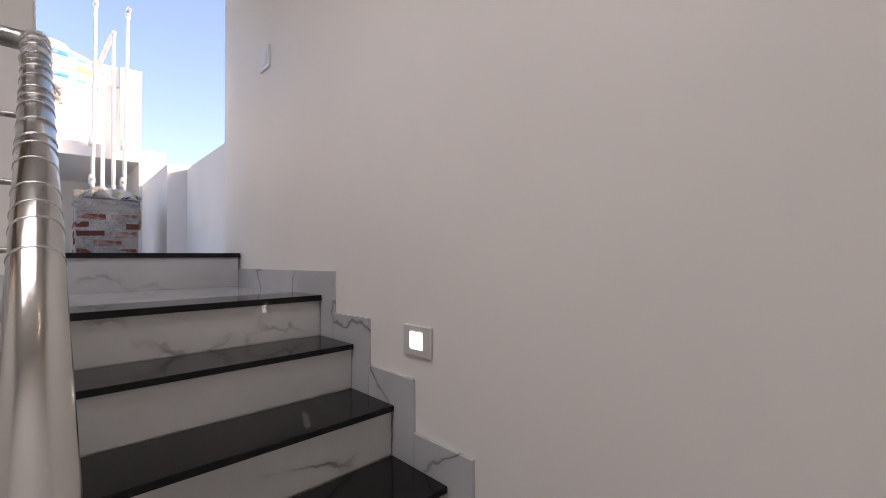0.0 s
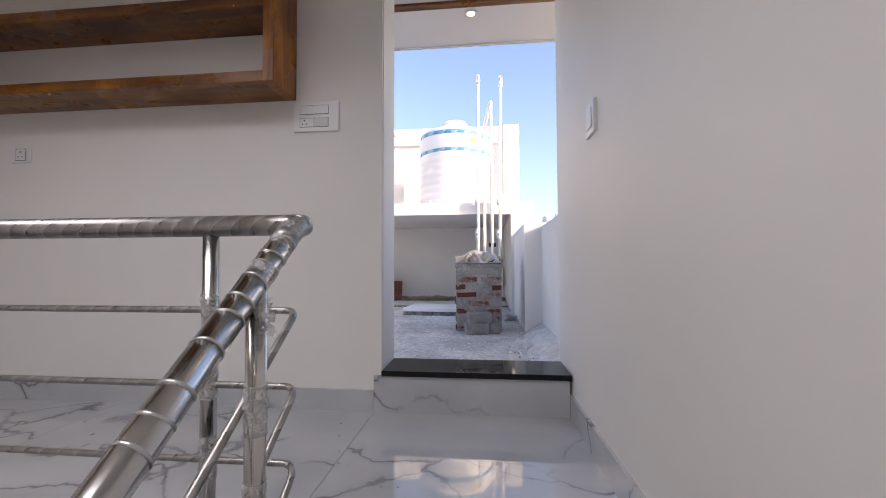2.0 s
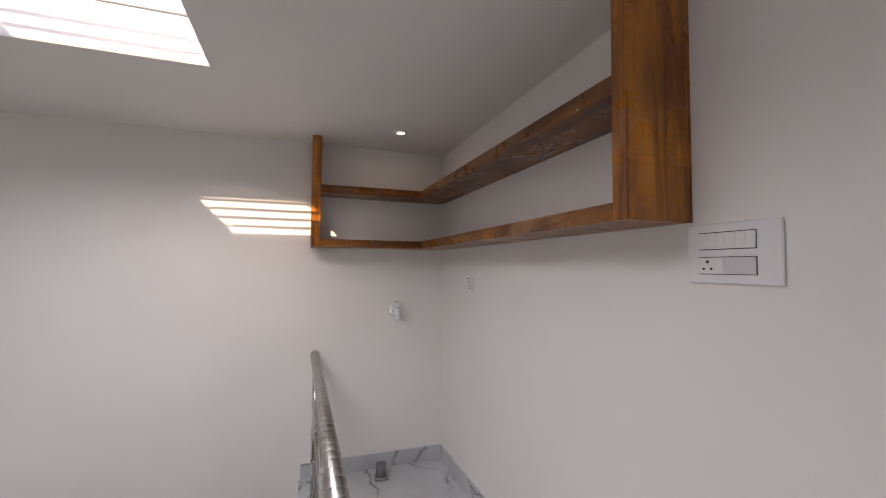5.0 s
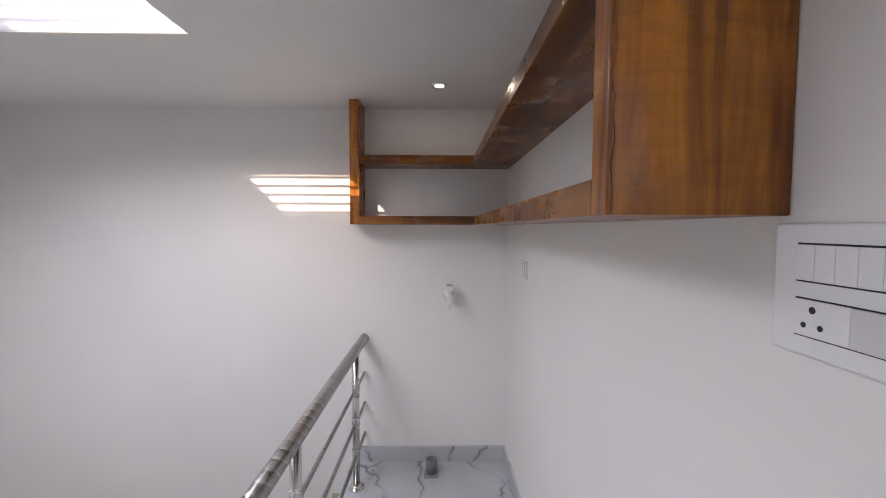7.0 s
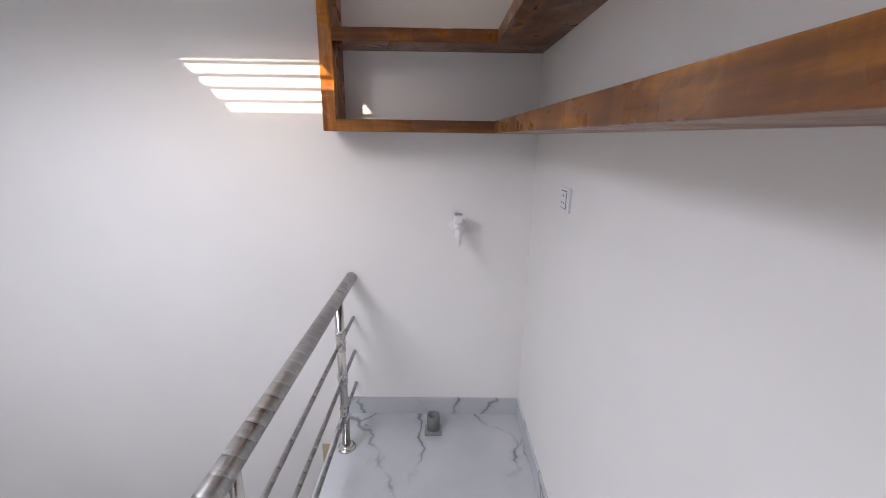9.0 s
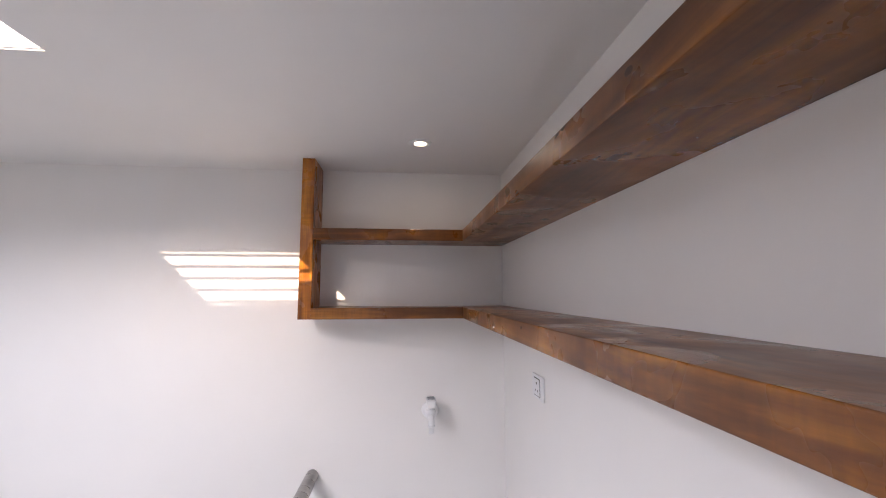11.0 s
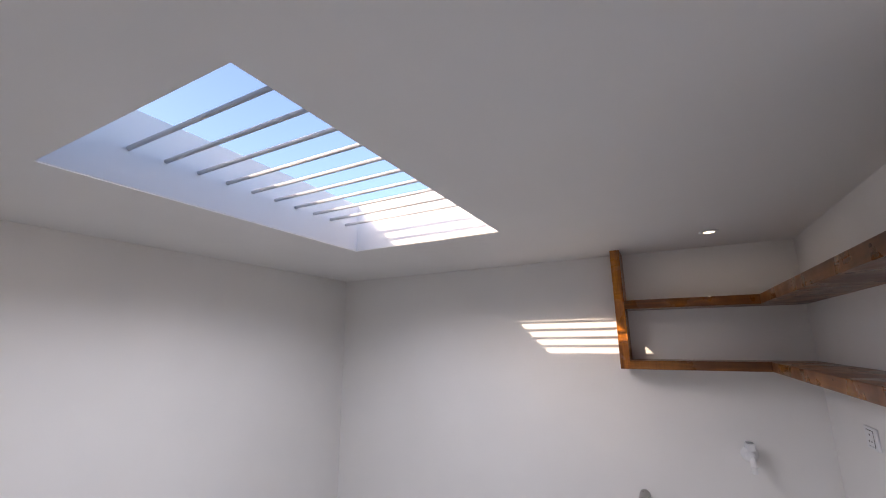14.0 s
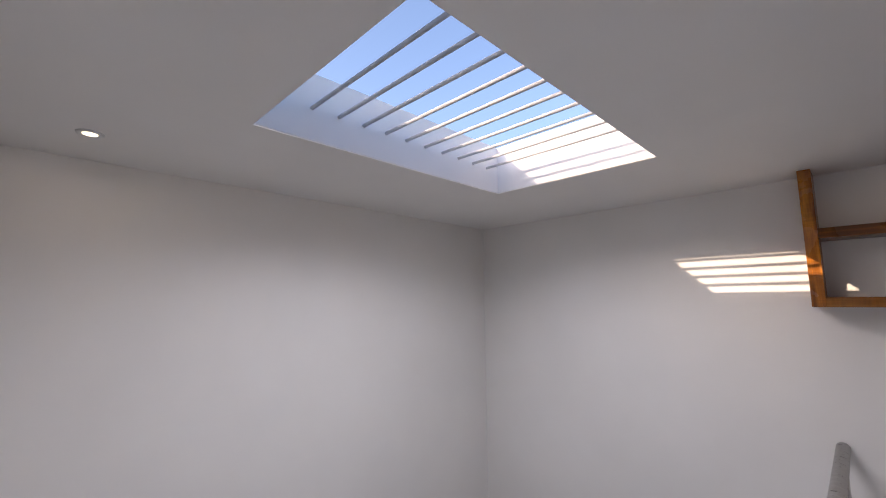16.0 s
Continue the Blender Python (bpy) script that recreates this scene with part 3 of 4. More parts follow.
part("handle_cap", box(bmesh.new(), -0.016, 0.016, 0.052, 0.105, 0.0702, 0.0722, bevel=0.0008), GREYPLASTIC, tap, "grey handle cap")

# drain stub
stub = thing("drain_pipe", (-2.02, -2.385, 0), "short grey plastic drain pipe through the landing floor", "pipe")
part("pipe", lathe(bmesh.new(), [(0.034, 0.0), (0.034, 0.095), (0.029, 0.095), (0.029, 0.02)], seg=28), DRAIN, stub)
part("cement_collar", box(bmesh.new(), -0.045, 0.045, -0.03, 0.05, 0.0005, 0.012, bevel=0.004), MORTAR, stub, "rough cement patch")


# ---- terrace ----
DECK = 0.05
# South part is unseen, added so its sunlit floor bounces light into the bay.
structure("terrace_floor", boxes((-8.4, DOOR_OUT, -11.0, 1.05, -0.2, DECK), (DOOR_OUT, 4.0, -11.0, -2.73, -0.2, DECK)), CONCRETE, "rough dusty grey cement terrace floor, unseen south part added to bounce sunlight", "floor")
structure("ground", boxes((-1500, 1500, -1500, 1500, -8.3, -8.0)), concrete_material("hazy_ground", (0.28, 0.26, 0.23), (0.36, 0.34, 0.31), 0.02), "hazy town ground far below", "ground")
structure("parapet_near", boxes((-4.55, -2.785, 1.05, 1.18, -8.0, 1.07)), EXT, "white painted parapet wall beside the terrace", "wall")
structure("parapet_far", boxes((-6.1, -4.55, 0.885, 1.18, -8.0, 1.10)), EXT, "white painted parapet wall stepping inwards", "wall")
# Unseen parapet, added to close the extended floor; low to let sky in.
structure("added_wall_south", boxes((-8.4, 4.0, -11.2, -11.0, -8.0, 1.1)), EXT, "unseen white painted parapet added to close the extended terrace", "wall")
structure("tank_room", boxes((-8.4, -8.2, -11.0, 1.142, -8.0, 3.26), (-8.2, -6.1, 0.853, 1.142, -8.0, 1.38), (-8.2, -6.1, -11.0, 1.142, 1.38, 1.545)), EXT, "white painted tank platform over an open bay", "building")
structure("roof_band", boxes((-8.2, -8.12, -11.0, 0.84, 2.95, 3.262)), EXT, "projecting white band along the wall top", "trim")
structure("end_pier", boxes((-8.2, -8.06, 0.845, 1.125, 1.545, 3.262)), EXT, "white painted end pier beside the water tank", "wall")

TANK = paint("tank_white_plastic", (0.84, 0.83, 0.82), 0.35, 0.03, 0.1)
BLUE = principled("blue_band", (0.05, 0.33, 0.55), 0.4)[0]
def wrapped_words(text, size, radius, z):
    """Raised lettering bent round an upright drum."""
    curve = bpy.data.curves.new("words", "FONT")
    curve.body, curve.size, curve.extrude, curve.align_x = text, size, 0.0006, "CENTER"
    ob = bpy.data.objects.new("words", curve)
    scene.collection.objects.link(ob)
    me = bpy.data.meshes.new_from_object(ob.evaluated_get(bpy.context.evaluated_depsgraph_get()))
    bpy.data.objects.remove(ob)
    for v in me.vertices:
        a, r = v.co.x / radius, radius + v.co.z
        v.co = Vector((r * math.cos(a), r * math.sin(a), z + v.co.y))
    me.materials.clear()
    me.materials.append(TANK)
    return me
YELLOW = principled("yellow_sticker", (0.72, 0.55, 0.12), 0.5)[0]
def water_tank():
    t = thing("water_tank", (-7.15, 0.02, 1.545), "large ribbed white plastic water tank with blue bands", "water tank", "rooftop water tanks")
    prof = [(0.555, 0.0), (0.565, 0.02), (0.565, 0.10)]
    z = 0.10
    while z < 0.78:
        prof += [(0.565, z), (0.560, z + 0.018), (0.560, z + 0.05), (0.565, z + 0.068)]
        z += 0.113
    prof += [(0.565, 0.852), (0.565, 1.18), (0.555, 1.205), (0.52, 1.235), (0.40, 1.30), (0.24, 1.36), (0.235, 1.375)]
    part("body", lathe(bmesh.new(), prof, seg=56), TANK, t)
    part("lid", lathe(bmesh.new(), [(0.20, 1.355), (0.205, 1.36), (0.205, 1.43), (0.19, 1.45), (0.10, 1.462), (0.02, 1.465)], seg=32), TANK, t, "round white screw lid")
    for z0, h in ((0.86, 0.052), (1.125, 0.058)):
        band = part("band", lathe(bmesh.new(), [(0.564, z0), (0.5675, z0 + 0.002), (0.5675, z0 + h - 0.002), (0.564, z0 + h)], seg=56), BLUE, t, "printed blue band")
        tm = wrapped_words("3 LAYER", 0.030, 0.5685, z0 + 0.020)
        tick = bmesh.new()
        box(tick, 0.5670, 0.5688, -0.050, 0.030, z0 + 0.009, z0 + 0.014)
        bar = mesh_of("print_bar", tick, TANK)
        for k in range(18):
            shared("lettering", tm, band, pose(0, 0, 0, 0, 0, k * 20 + 4))
            shared("print_bar", bar, band, pose(0, 0, 0, 0, 0, k * 20 + 4))
    st = bmesh.new()
    box(st, 0.5625, 0.5675, -0.09, 0.09, 0.99, 1.07)
    sm = mesh_of("sticker", st, YELLOW)
    shared("sticker", sm, t, pose(0, 0, 0, 0, 0, 38))
    for a in (-40, 0, 42):
        lug = bmesh.new()
        box(lug, 0.50, 0.60, -0.05, 0.05, 0.0, 0.13, bevel=0.012)
        shared("base_lug", mesh_of("base_lug", lug, TANK), t, pose(0, 0, 0, 0, 0, a))
    return t
tank = water_tank()
copy_thing(tank, pose(-7.15, -1.585, 1.545, 0, 0, 31))
copy_thing(tank, pose(-7.15, -3.2, 1.545, 0, 0, 64))

# vent and supply pipes
def pipe_thing(y, top, elbow, lean=0.0):
    t = thing("water_pipe", (-6.03, y, DECK), "white plastic water pipe standing against the platform", "pipe", "white terrace pipes")
    h = top - DECK
    part("pipe", tube(bmesh.new(), [(0, 0, 0), (0, lean * 0.5, h * 0.5), (0, lean, h)], 0.0205, 14), PVC, t)
    if elbow == "tee":
        part("tee", tube(bmesh.new(), [(-0.05, lean, h + 0.01), (0.06, lean, h + 0.01)], 0.026, 14), PVC, t, "white pipe tee")
        part("collar", lathe(bmesh.new(), [(0.027, -0.075), (0.027, -0.005)], (0, lean, h), 14), PVC, t)
        part("opening", lathe(bmesh.new(), [(0.021, 0.0602), (0.021, 0.0615)], (0, lean, h + 0.01), 14, "x"), GREYPLASTIC, t, "dark pipe mouth")
    elif elbow == "bend":
        part("branch", tube(bmesh.new(), rounded([(0, lean, h - 0.04), (0, lean, h + 0.02), (-0.55, lean - 0.12, h - 0.30)], 0.03, 5), 0.025, 14), PVC, t, "sloping branch to the tank")
    if elbow == "tee":
        part("valve", lathe(bmesh.new(), [(0.022, 0.99), (0.030, 1.01), (0.034, 1.05), (0.030, 1.09), (0.022, 1.11)], seg=16), PVC, t, "white ball valve")
        part("valve_handle", lathe(bmesh.new(), [(0.013, 0.030), (0.017, 0.034), (0.017, 0.040), (0.010, 0.041)], (0, 0, 1.05), 16, "x"), GREYPLASTIC, t)
        part("collar", lathe(bmesh.new(), [(0.033, 1.44), (0.033, 1.56)], seg=14), PVC, t)
pipe_thing(0.405, 3.215, "tee", 0.02)
pipe_thing(0.605, 2.88, "bend", -0.015)
pipe_thing(0.690, 3.185, "tee", 0.035)
pipe_thing(0.500, 1.56, "plain")
pipe2 = thing("water_pipe", (-6.5, -1.02, 1.545), "thin white pipe bent over the water tank", "pipe", "white terrace pipes")
part("pipe", tube(bmesh.new(), rounded([(0, 0, 0), (0, 0, 1.25), (-0.1, 0.22, 1.08)], 0.05, 5), 0.022, 12), PVC, pipe2)
clip = thing("pipe_bracket", (-6.03, 0.59, 0.93), "small dark pipe bracket behind the white pipes", "bracket")
part("bar", boxes((-0.035, -0.015, -0.035, 0.06, 0.0, 0.055), bevel=0.004), DARK, clip)

# brick pier with bricks as pieces
pier = thing("brick_pier", (-4.78, 0.443, DECK), "half-built brick pier smeared with grey mortar", "brick pier")
part("mortar_core", box(bmesh.new(), -0.211, 0.211, -0.211, 0.211, 0.0, 0.665, bevel=0.012), MORTAR, pier, "rough grey mortar core")
rng = random.Random(7)
def brick_mesh(l, w, h):
    bm = bmesh.new()
    box(bm, -l / 2, l / 2, -w / 2, w / 2, -h / 2, h / 2, bevel=0.007, segs=1)
    for v in bm.verts:
        v.co += 0.007 * noise.noise_vector(v.co * 23 + Vector((l, w, h)) * 9)
    return mesh_of("brick", bm, BRICK)
full, half = brick_mesh(0.190, 0.10, 0.058), brick_mesh(0.090, 0.10, 0.058)
for c in range(8):
    z = 0.045 + c * 0.082
    for side in range(4):
        rows = ((-0.108, full), (0.108, full)) if (c + side) % 2 else ((-0.162, half), (0.0, full), (0.162, half))
        for u, me in rows:
            m = pose(0, 0, 0, 0, 0, 90 * side) @ pose(u + rng.uniform(-0.005, 0.005), -0.1635 - rng.uniform(-0.006, 0.004), z + rng.uniform(-0.007, 0.007), rng.uniform(-2, 2), rng.uniform(-3, 3), rng.uniform(-2, 2))
            shared("brick", me, pier, m)
cap = box(bmesh.new(), -0.222, 0.222, -0.222, 0.222, 0.655, 0.705, bevel=0.015)
bmesh.ops.subdivide_edges(cap, edges=cap.edges[:], cuts=3, use_grid_fill=True)
for v in cap.verts:
    v.co += 0.010 * noise.noise_vector(v.co * 17)
pier.scale = (1.05, 1.05, 0.945)
part("mortar_cap", cap, MORTAR, pier, "rough mortar top course")
stub_bm = box(bmesh.new(), 0.085, 0.205, -0.224, -0.095, 0.69, 0.775, bevel=0.012)
for v in stub_bm.verts:
    v.co += 0.006 * noise.noise_vector(v.co * 23)
part("brick_stub", stub_bm, MORTAR, pier, "half brick bedded in mortar on top")

# crumpled sack on the pier
SACK = paint("woven_white_sack", (0.84, 0.83, 0.82), 0.7, 0.06, 0.5)
YSACK = paint("faded_yellow_sack", (0.80, 0.72, 0.46), 0.7, 0.2, 0.5)
def crumpled(name, cx, cy, z, w, d, h, mat, label, seed, drape=0.0, turn=(0, 0, 0)):
    bm = bmesh.new()
    n = 34
    grid = [[None] * (n + 1) for _ in range(n + 1)]
    for i in range(n + 1):
        for j in range(n + 1):
            u, v = i / n - 0.5, j / n - 0.5
            edge = max(abs(u), abs(v)) * 2
            q = Vector((u * 5, v * 5, seed))
            fold = 0.75 * (1 - min(1, abs(noise.noise(q * 0.5)) * 2.2)) ** 1.5 + 0.22 * (1 - min(1, abs(noise.noise(q * 0.95 + Vector((2, 5, 0)))) * 2.0)) + 0.04 * noise.noise(q * 3.0)
            zz = h * (0.12 + fold) * (1 - edge ** 4) - drape * max(0, edge - 0.75) * 4
            grid[i][j] = bm.verts.new((u * w * (1 - 0.12 * edge * noise.noise(q * 0.8)) + 0.045 * noise.noise(q * 1.1), v * d + 0.045 * noise.noise(q * 0.9 + Vector((3, 1, 2))), zz))
    for i in range(n):
        for j in range(n):
            bm.faces.new((grid[i][j], grid[i + 1][j], grid[i + 1][j + 1], grid[i][j + 1])).smooth = True
    bmesh.ops.solidify(bm, geom=bm.faces[:], thickness=0.003)
    ob = part(name, bm, mat)
    ob.matrix_world = pose(cx, cy, z, *turn)
    return tagged(ob, label, "sack")
PTOP = DECK + 0.666
crumpled("sack", -4.775, 0.45, PTOP, 0.46, 0.46, 0.125, SACK, "crumpled white woven sack heaped on the brick pier", 2.6)
LINING = paint("cream_sack_lining", (0.58, 0.55, 0.50), 0.75, 0.2, 0.5)
BLACKBAG = paint("black_plastic_sheet", (0.02, 0.02, 0.022), 0.4, 0.2, 0.4)
crumpled("sack", -4.610, 0.375, PTOP + 0.004, 0.12, 0.15, 0.095, LINING, "cream inside of an open sack on the brick pier", 5.2)
crumpled("sack", -4.595, 0.36, PTOP + 0.004, 0.12, 0.12, 0.035, BLACKBAG, "black plastic sheet crumpled on the brick pier", 8.4)
crumpled("sack", -4.600, 0.60, PTOP + 0.004, 0.12, 0.12, 0.04, BLACKBAG, "black plastic sheet crumpled on the brick pier", 3.4)
crumpled("sack", -4.635, 0.57, PTOP + 0.026, 0.12, 0.20, 0.05, YSACK, "faded yellow sack lying over the brick pier edge", 4.1)
crumpled("sack", -4.78, 0.690, DECK + 0.52, 0.15, 0.22, 0.024, YSACK, "faded yellow sack hanging down the side of the brick pier", 7.7, 0.0, (-90, 0, 0))
SHEET_GREY = concrete_material("broken_mortar", (0.36, 0.34, 0.32), (0.58, 0.56, 0.54), 5, 0.7)
rubble = bmesh.new()
bmesh.ops.create_icosphere(rubble, subdivisions=3, radius=0.075)
for v in rubble.verts:
    v.co += 0.045 * noise.noise_vector(v.co * 11)
    v.co.z = max(v.co.z * 0.7, -0.03)
o = part("rubble", rubble, SHEET_GREY)
o.location = (-5.35, 0.78, DECK + 0.03)
tagged(o, "lump of broken mortar behind the brick pier", "rubble")

# paver blocks in front of the pier
pv = box(bmesh.new(), -0.06, 0.06, -0.11, 0.11, 0, 0.10, bevel=0.009, segs=2)
pw_mesh = mesh_of("paver_block", box(bmesh.new(), -0.05, 0.05, -0.05, 0.05, 0, 0.095, bevel=0.009, segs=2), BLOCK)
pv_mesh = mesh_of("paver_block", pv, BLOCK)
for k, m in enumerate((pose(-4.42, 0.425, DECK, 0, 0, 10), pose(-4.435, 0.445, DECK + 0.1005, 0, 2, 13), pose(-4.47, 0.595, DECK, 0, 0, -4))):
    b = new("paver_block", pw_mesh if k == 2 else pv_mesh)
    b.matrix_world = m
    tagged(b, "grey concrete paver block stacked by the brick pier", "paver", "loose paver blocks")

# sheets, tiles and debris on the terrace
SHEET = paint("pale_stone", (0.84, 0.85, 0.85), 0.7, 0.10, 0.4)
BOARD = paint("dusty_board", (0.62, 0.59, 0.58), 0.75, 0.14, 0.4)
def slab(name, cx, cy, w, d, h, rz, mat, label, cat, z=DECK):
    bm = box(bmesh.new(), -w / 2, w / 2, -d / 2, d / 2, 0, h, bevel=0.006)
    ob = part(name, bm, mat)
    ob.matrix_world = pose(cx, cy, z, 0, 0, rz)
    return tagged(ob, label, cat)
stone = slab("stone_slab", -6.00, 0.02, 0.60, 1.10, 0.045, -5, SHEET, "pale rough-edged stone slab lying on the terrace floor", "stone slab", DECK + 0.05)
sb = bmesh.new()
sb.from_mesh(stone.data)
bmesh.ops.subdivide_edges(sb, edges=sb.edges[:], cuts=5, use_grid_fill=True)
for v in sb.verts:
    edge = max(abs(v.co.x) / 0.30, abs(v.co.y) / 0.55)
    if v.co.z > 0.01 and edge > 0.9:
        v.co += Vector((0.018, 0.02, 0.008)) * noise.noise(v.co * 19)
sb.to_mesh(stone.data)
sb.free()
EDGE = concrete_material("split_stone_edge", (0.10, 0.10, 0.10), (0.34, 0.34, 0.34), 9, 0.9)
eb2 = box(bmesh.new(), -0.295, 0.295, -0.545, 0.545, -0.05, 0.002)
bmesh.ops.subdivide_edges(eb2, edges=eb2.edges[:], cuts=9, use_grid_fill=True)
for v in eb2.verts:
    v.co.x += 0.022 * noise.noise(v.co * 15)
    v.co.y += 0.022 * noise.noise(v.co * 15 + Vector((5, 2, 1)))
part("split_edge", eb2, EDGE, stone, "rough grey split edge")
board = slab("board", -7.06, -0.42, 0.60, 2.5, 0.022, 1, BOARD, "long pale board lying on the terrace floor", "board", DECK + 0.02)
part("underside", boxes((-0.29, 0.29, -1.245, 1.245, -0.02, 0.0)), EDGE, board, "dark underside of the board")
PLANK = concrete_material("weathered_plank", (0.16, 0.13, 0.10), (0.30, 0.26, 0.21), 3, 0.4)
slab("plank", -7.76, -0.55, 0.10, 0.85, 0.035, 4, PLANK, "weathered wooden plank by the bay wall", "plank")
slab("plank", -7.95, 0.2, 0.12, 1.6, 0.05, 2, PLANK, "weathered wooden plank by the bay wall", "plank")
REDTILE = concrete_material("red_clay_tile", (0.20, 0.085, 0.06), (0.33, 0.15, 0.11), 5, 0.3)
tile_bm = box(bmesh.new(), -0.011, 0.011, -0.13, 0.13, 0, 0.36, bevel=0.003)
tile_mesh = mesh_of("clay_tile", tile_bm, REDTILE)
for k in range(3):
    o = new("clay_tile", tile_mesh)
    o.matrix_world = pose(-7.70 - 0.085 * k, -1.27 + 0.065 * k, DECK, 0, -13 - 2 * k, 6 * k - 6)
    tagged(o, "reddish clay tile leaning in a row", "tile", "leaning clay tiles")
EARTH = concrete_material("dry_earth", (0.26, 0.21, 0.17), (0.46, 0.40, 0.34), 5, 0.9)
eb = bmesh.new()
rows_e = []
for i in range(121):
    y = -3.6 + i * 0.0366
    w = 0.20 + 0.09 * noise.noise(Vector((y * 3, 4, 2)))
    ring = []
    for k in range(6):
        u = k / 5
        h = 0.055 * (1 - u) ** 1.2 * (1 + 0.5 * noise.noise(Vector((y * 4, 2, 1)))) + 0.012 * noise.noise(Vector((y * 19, u * 5, 5)))
        ring.append(eb.verts.new((-8.198 + w * u, y, DECK + max(0.001, h) * (1 if k < 5 else 0.02))))
    rows_e.append(ring)
for p, q in zip(rows_e, rows_e[1:]):
    for k in range(5):
        eb.faces.new((p[k], p[k + 1], q[k + 1], q[k]))
tagged(part("earth_ridge", eb, EARTH), "low ridge of dry earth along the bay wall", "earth", kind="stuff")
CREAM = principled("cream_sheet", (0.55, 0.51, 0.42), 0.6)[0]
stack = thing("panel_stack", (-7.74, -1.665, DECK), "stack of cream panels by the bay wall", "panels")
panel_mesh = mesh_of("panel", box(bmesh.new(), -0.15, 0.15, -0.2, 0.2, 0.001, 0.067, bevel=0.012), CREAM)
for k in range(9):
    shared("panel", panel_mesh, stack, pose(0.006 * math.sin(k * 2.3), 0.008 * math.cos(k * 1.7), 0.075 * k * 0.9, 0, 0, 5 + 1.5 * math.sin(k * 3.1)))

# mortar fillet at the parapet foot
fb = bmesh.new()
rowsv = []
for i in range(61):
    x = -4.53 + i * 0.0262
    w = 0.19 + 0.09 * noise.noise(Vector((x * 5, 1, 2)))
    ring = []
    for k in range(6):
        u = k / 5
        h = 0.085 * (1 - u) ** 1.1 + 0.008 * noise.noise(Vector((x * 16, u * 4, 5)))
        ring.append(fb.verts.new((x, 1.049 - w * u, DECK + (0.014 + max(0.001, h) if k < 5 else 0.0))))
    rowsv.append(ring)
for p, q in zip(rowsv, rowsv[1:]):
    for k in range(5):
        fb.faces.new((p[k], q[k], q[k + 1], p[k + 1]))
fillet = part("mortar_fillet", fb, concrete_material("white_mortar", (0.58, 0.57, 0.56), (0.84, 0.83, 0.82), 4, 0.8))
tagged(fillet, "rough pale mortar along the parapet foot", "mortar", kind="stuff")
lb = bmesh.new()
rng = random.Random(21)
for i in range(48):
    x = rng.uniform(-4.5, -3.0)
    y, sz = 0.84 + 0.06 * rng.gauss(0, 1), rng.uniform(0.003, 0.009)
    box(lb, x, x + sz * rng.uniform(1, 3), y, y + sz, DECK + 0.0005, DECK + 0.002 + sz * 0.5)
tagged(part("litter", lb, concrete_material("dark_litter", (0.10, 0.09, 0.08), (0.24, 0.21, 0.18), 8, 0.3)), "dark dry litter along the parapet foot", "litter", kind="stuff")
gb = bmesh.new()
rng = random.Random(3)
for i in range(900):
    x, y = rng.uniform(-8.1, -2.95), rng.uniform(-1.8, 0.85)
    if (x > -5.02 and x < -4.5 and 0.2 < y < 0.7):
        continue
    s = rng.uniform(0.003, 0.010) * (1.6 if rng.random() < 0.06 else 1)
    bmesh.ops.create_icosphere(gb, subdivisions=1, radius=s, matrix=pose(x, y, DECK + s * 0.3, rng.uniform(0, 90), rng.uniform(0, 90), 0) @ Matrix.Diagonal((1, rng.uniform(0.6, 1.4), 0.7, 1)))
tagged(part("grit", gb, SACK), "loose grit and mortar crumbs on the terrace", "grit", kind="stuff")

# far buildings
YELLOWWALL = paint("pale_yellow_paint", (0.62, 0.58, 0.28), 0.8, 0.1)
OCHRE = paint("ochre_paint", (0.45, 0.27, 0.10), 0.8, 0.1)
far = thing("yellow_house", (-38, 4.5, -8), "pale yellow flat-roofed house beyond the terrace", "house")
part("wall", boxes((-4, 4, -6, 2.55, 0, 11.25)), YELLOWWALL, far)
part("roof_slab", boxes((-4.1, 4.2, -6.1, 2.62, 11.25, 11.36)), concrete_material("grey_roof_edge", (0.25, 0.25, 0.25), (0.4, 0.4, 0.4)), far, "grey roof edge")
part("ledge", boxes((4.0, 4.16, -6, 2.56, 10.30, 10.42)), OCHRE, far, "ochre ledge")
part("lower_ledge", boxes((4.0, 4.12, -6, 2.56, 10.08, 10.15)), OCHRE, far, "thin ochre ledge")
for i in range(3):
    part("vent", boxes((4.0, 4.04, 0.10 + 0.36 * i, 0.21 + 0.36 * i, 10.66, 10.82), bevel=0.03), OCHRE, far, "small ochre vent")
part("sign", boxes((4.0, 4.05, 2.05, 2.22, 10.55, 11.05)), BLUE, far, "narrow blue sign")
part("window", boxes((4.0, 4.05, 1.6, 2.2, 9.62, 9.72)), DARK, far, "dark window slit")
pink = thing("pink_house", (-44, 9.5, -8), "low pale pink house beyond the terrace", "house")
part("wall", boxes((-3, 3, -2.2, 5, 0, 10.9)), paint("pale_pink_paint", (0.70, 0.62, 0.60), 0.8, 0.05), pink)
part("roof_edge", boxes((-3.1, 3.1, -2.3, 5.1, 10.9, 11.0)), OCHRE, pink)
ft = thing("water_tank", (-34.4, 5.5, 3.36), "small pale water tank on a far roof", "water tank")
part("stand", boxes((-0.5, 0.5, -0.7, 1.0, 0.30, 0.40), (-0.4, -0.3, -0.6, -0.5, 0, 0.3), (0.3, 0.4, 0.5, 0.6, 0, 0.3), (0.3, 0.4, -0.6, -0.5, 0, 0.3)), DARK, ft, "dark steel stand")
part("body", lathe(bmesh.new(), [(0.42, 0.40), (0.42, 1.05), (0.36, 1.15), (0.12, 1.22)], seg=28), TANK, ft)
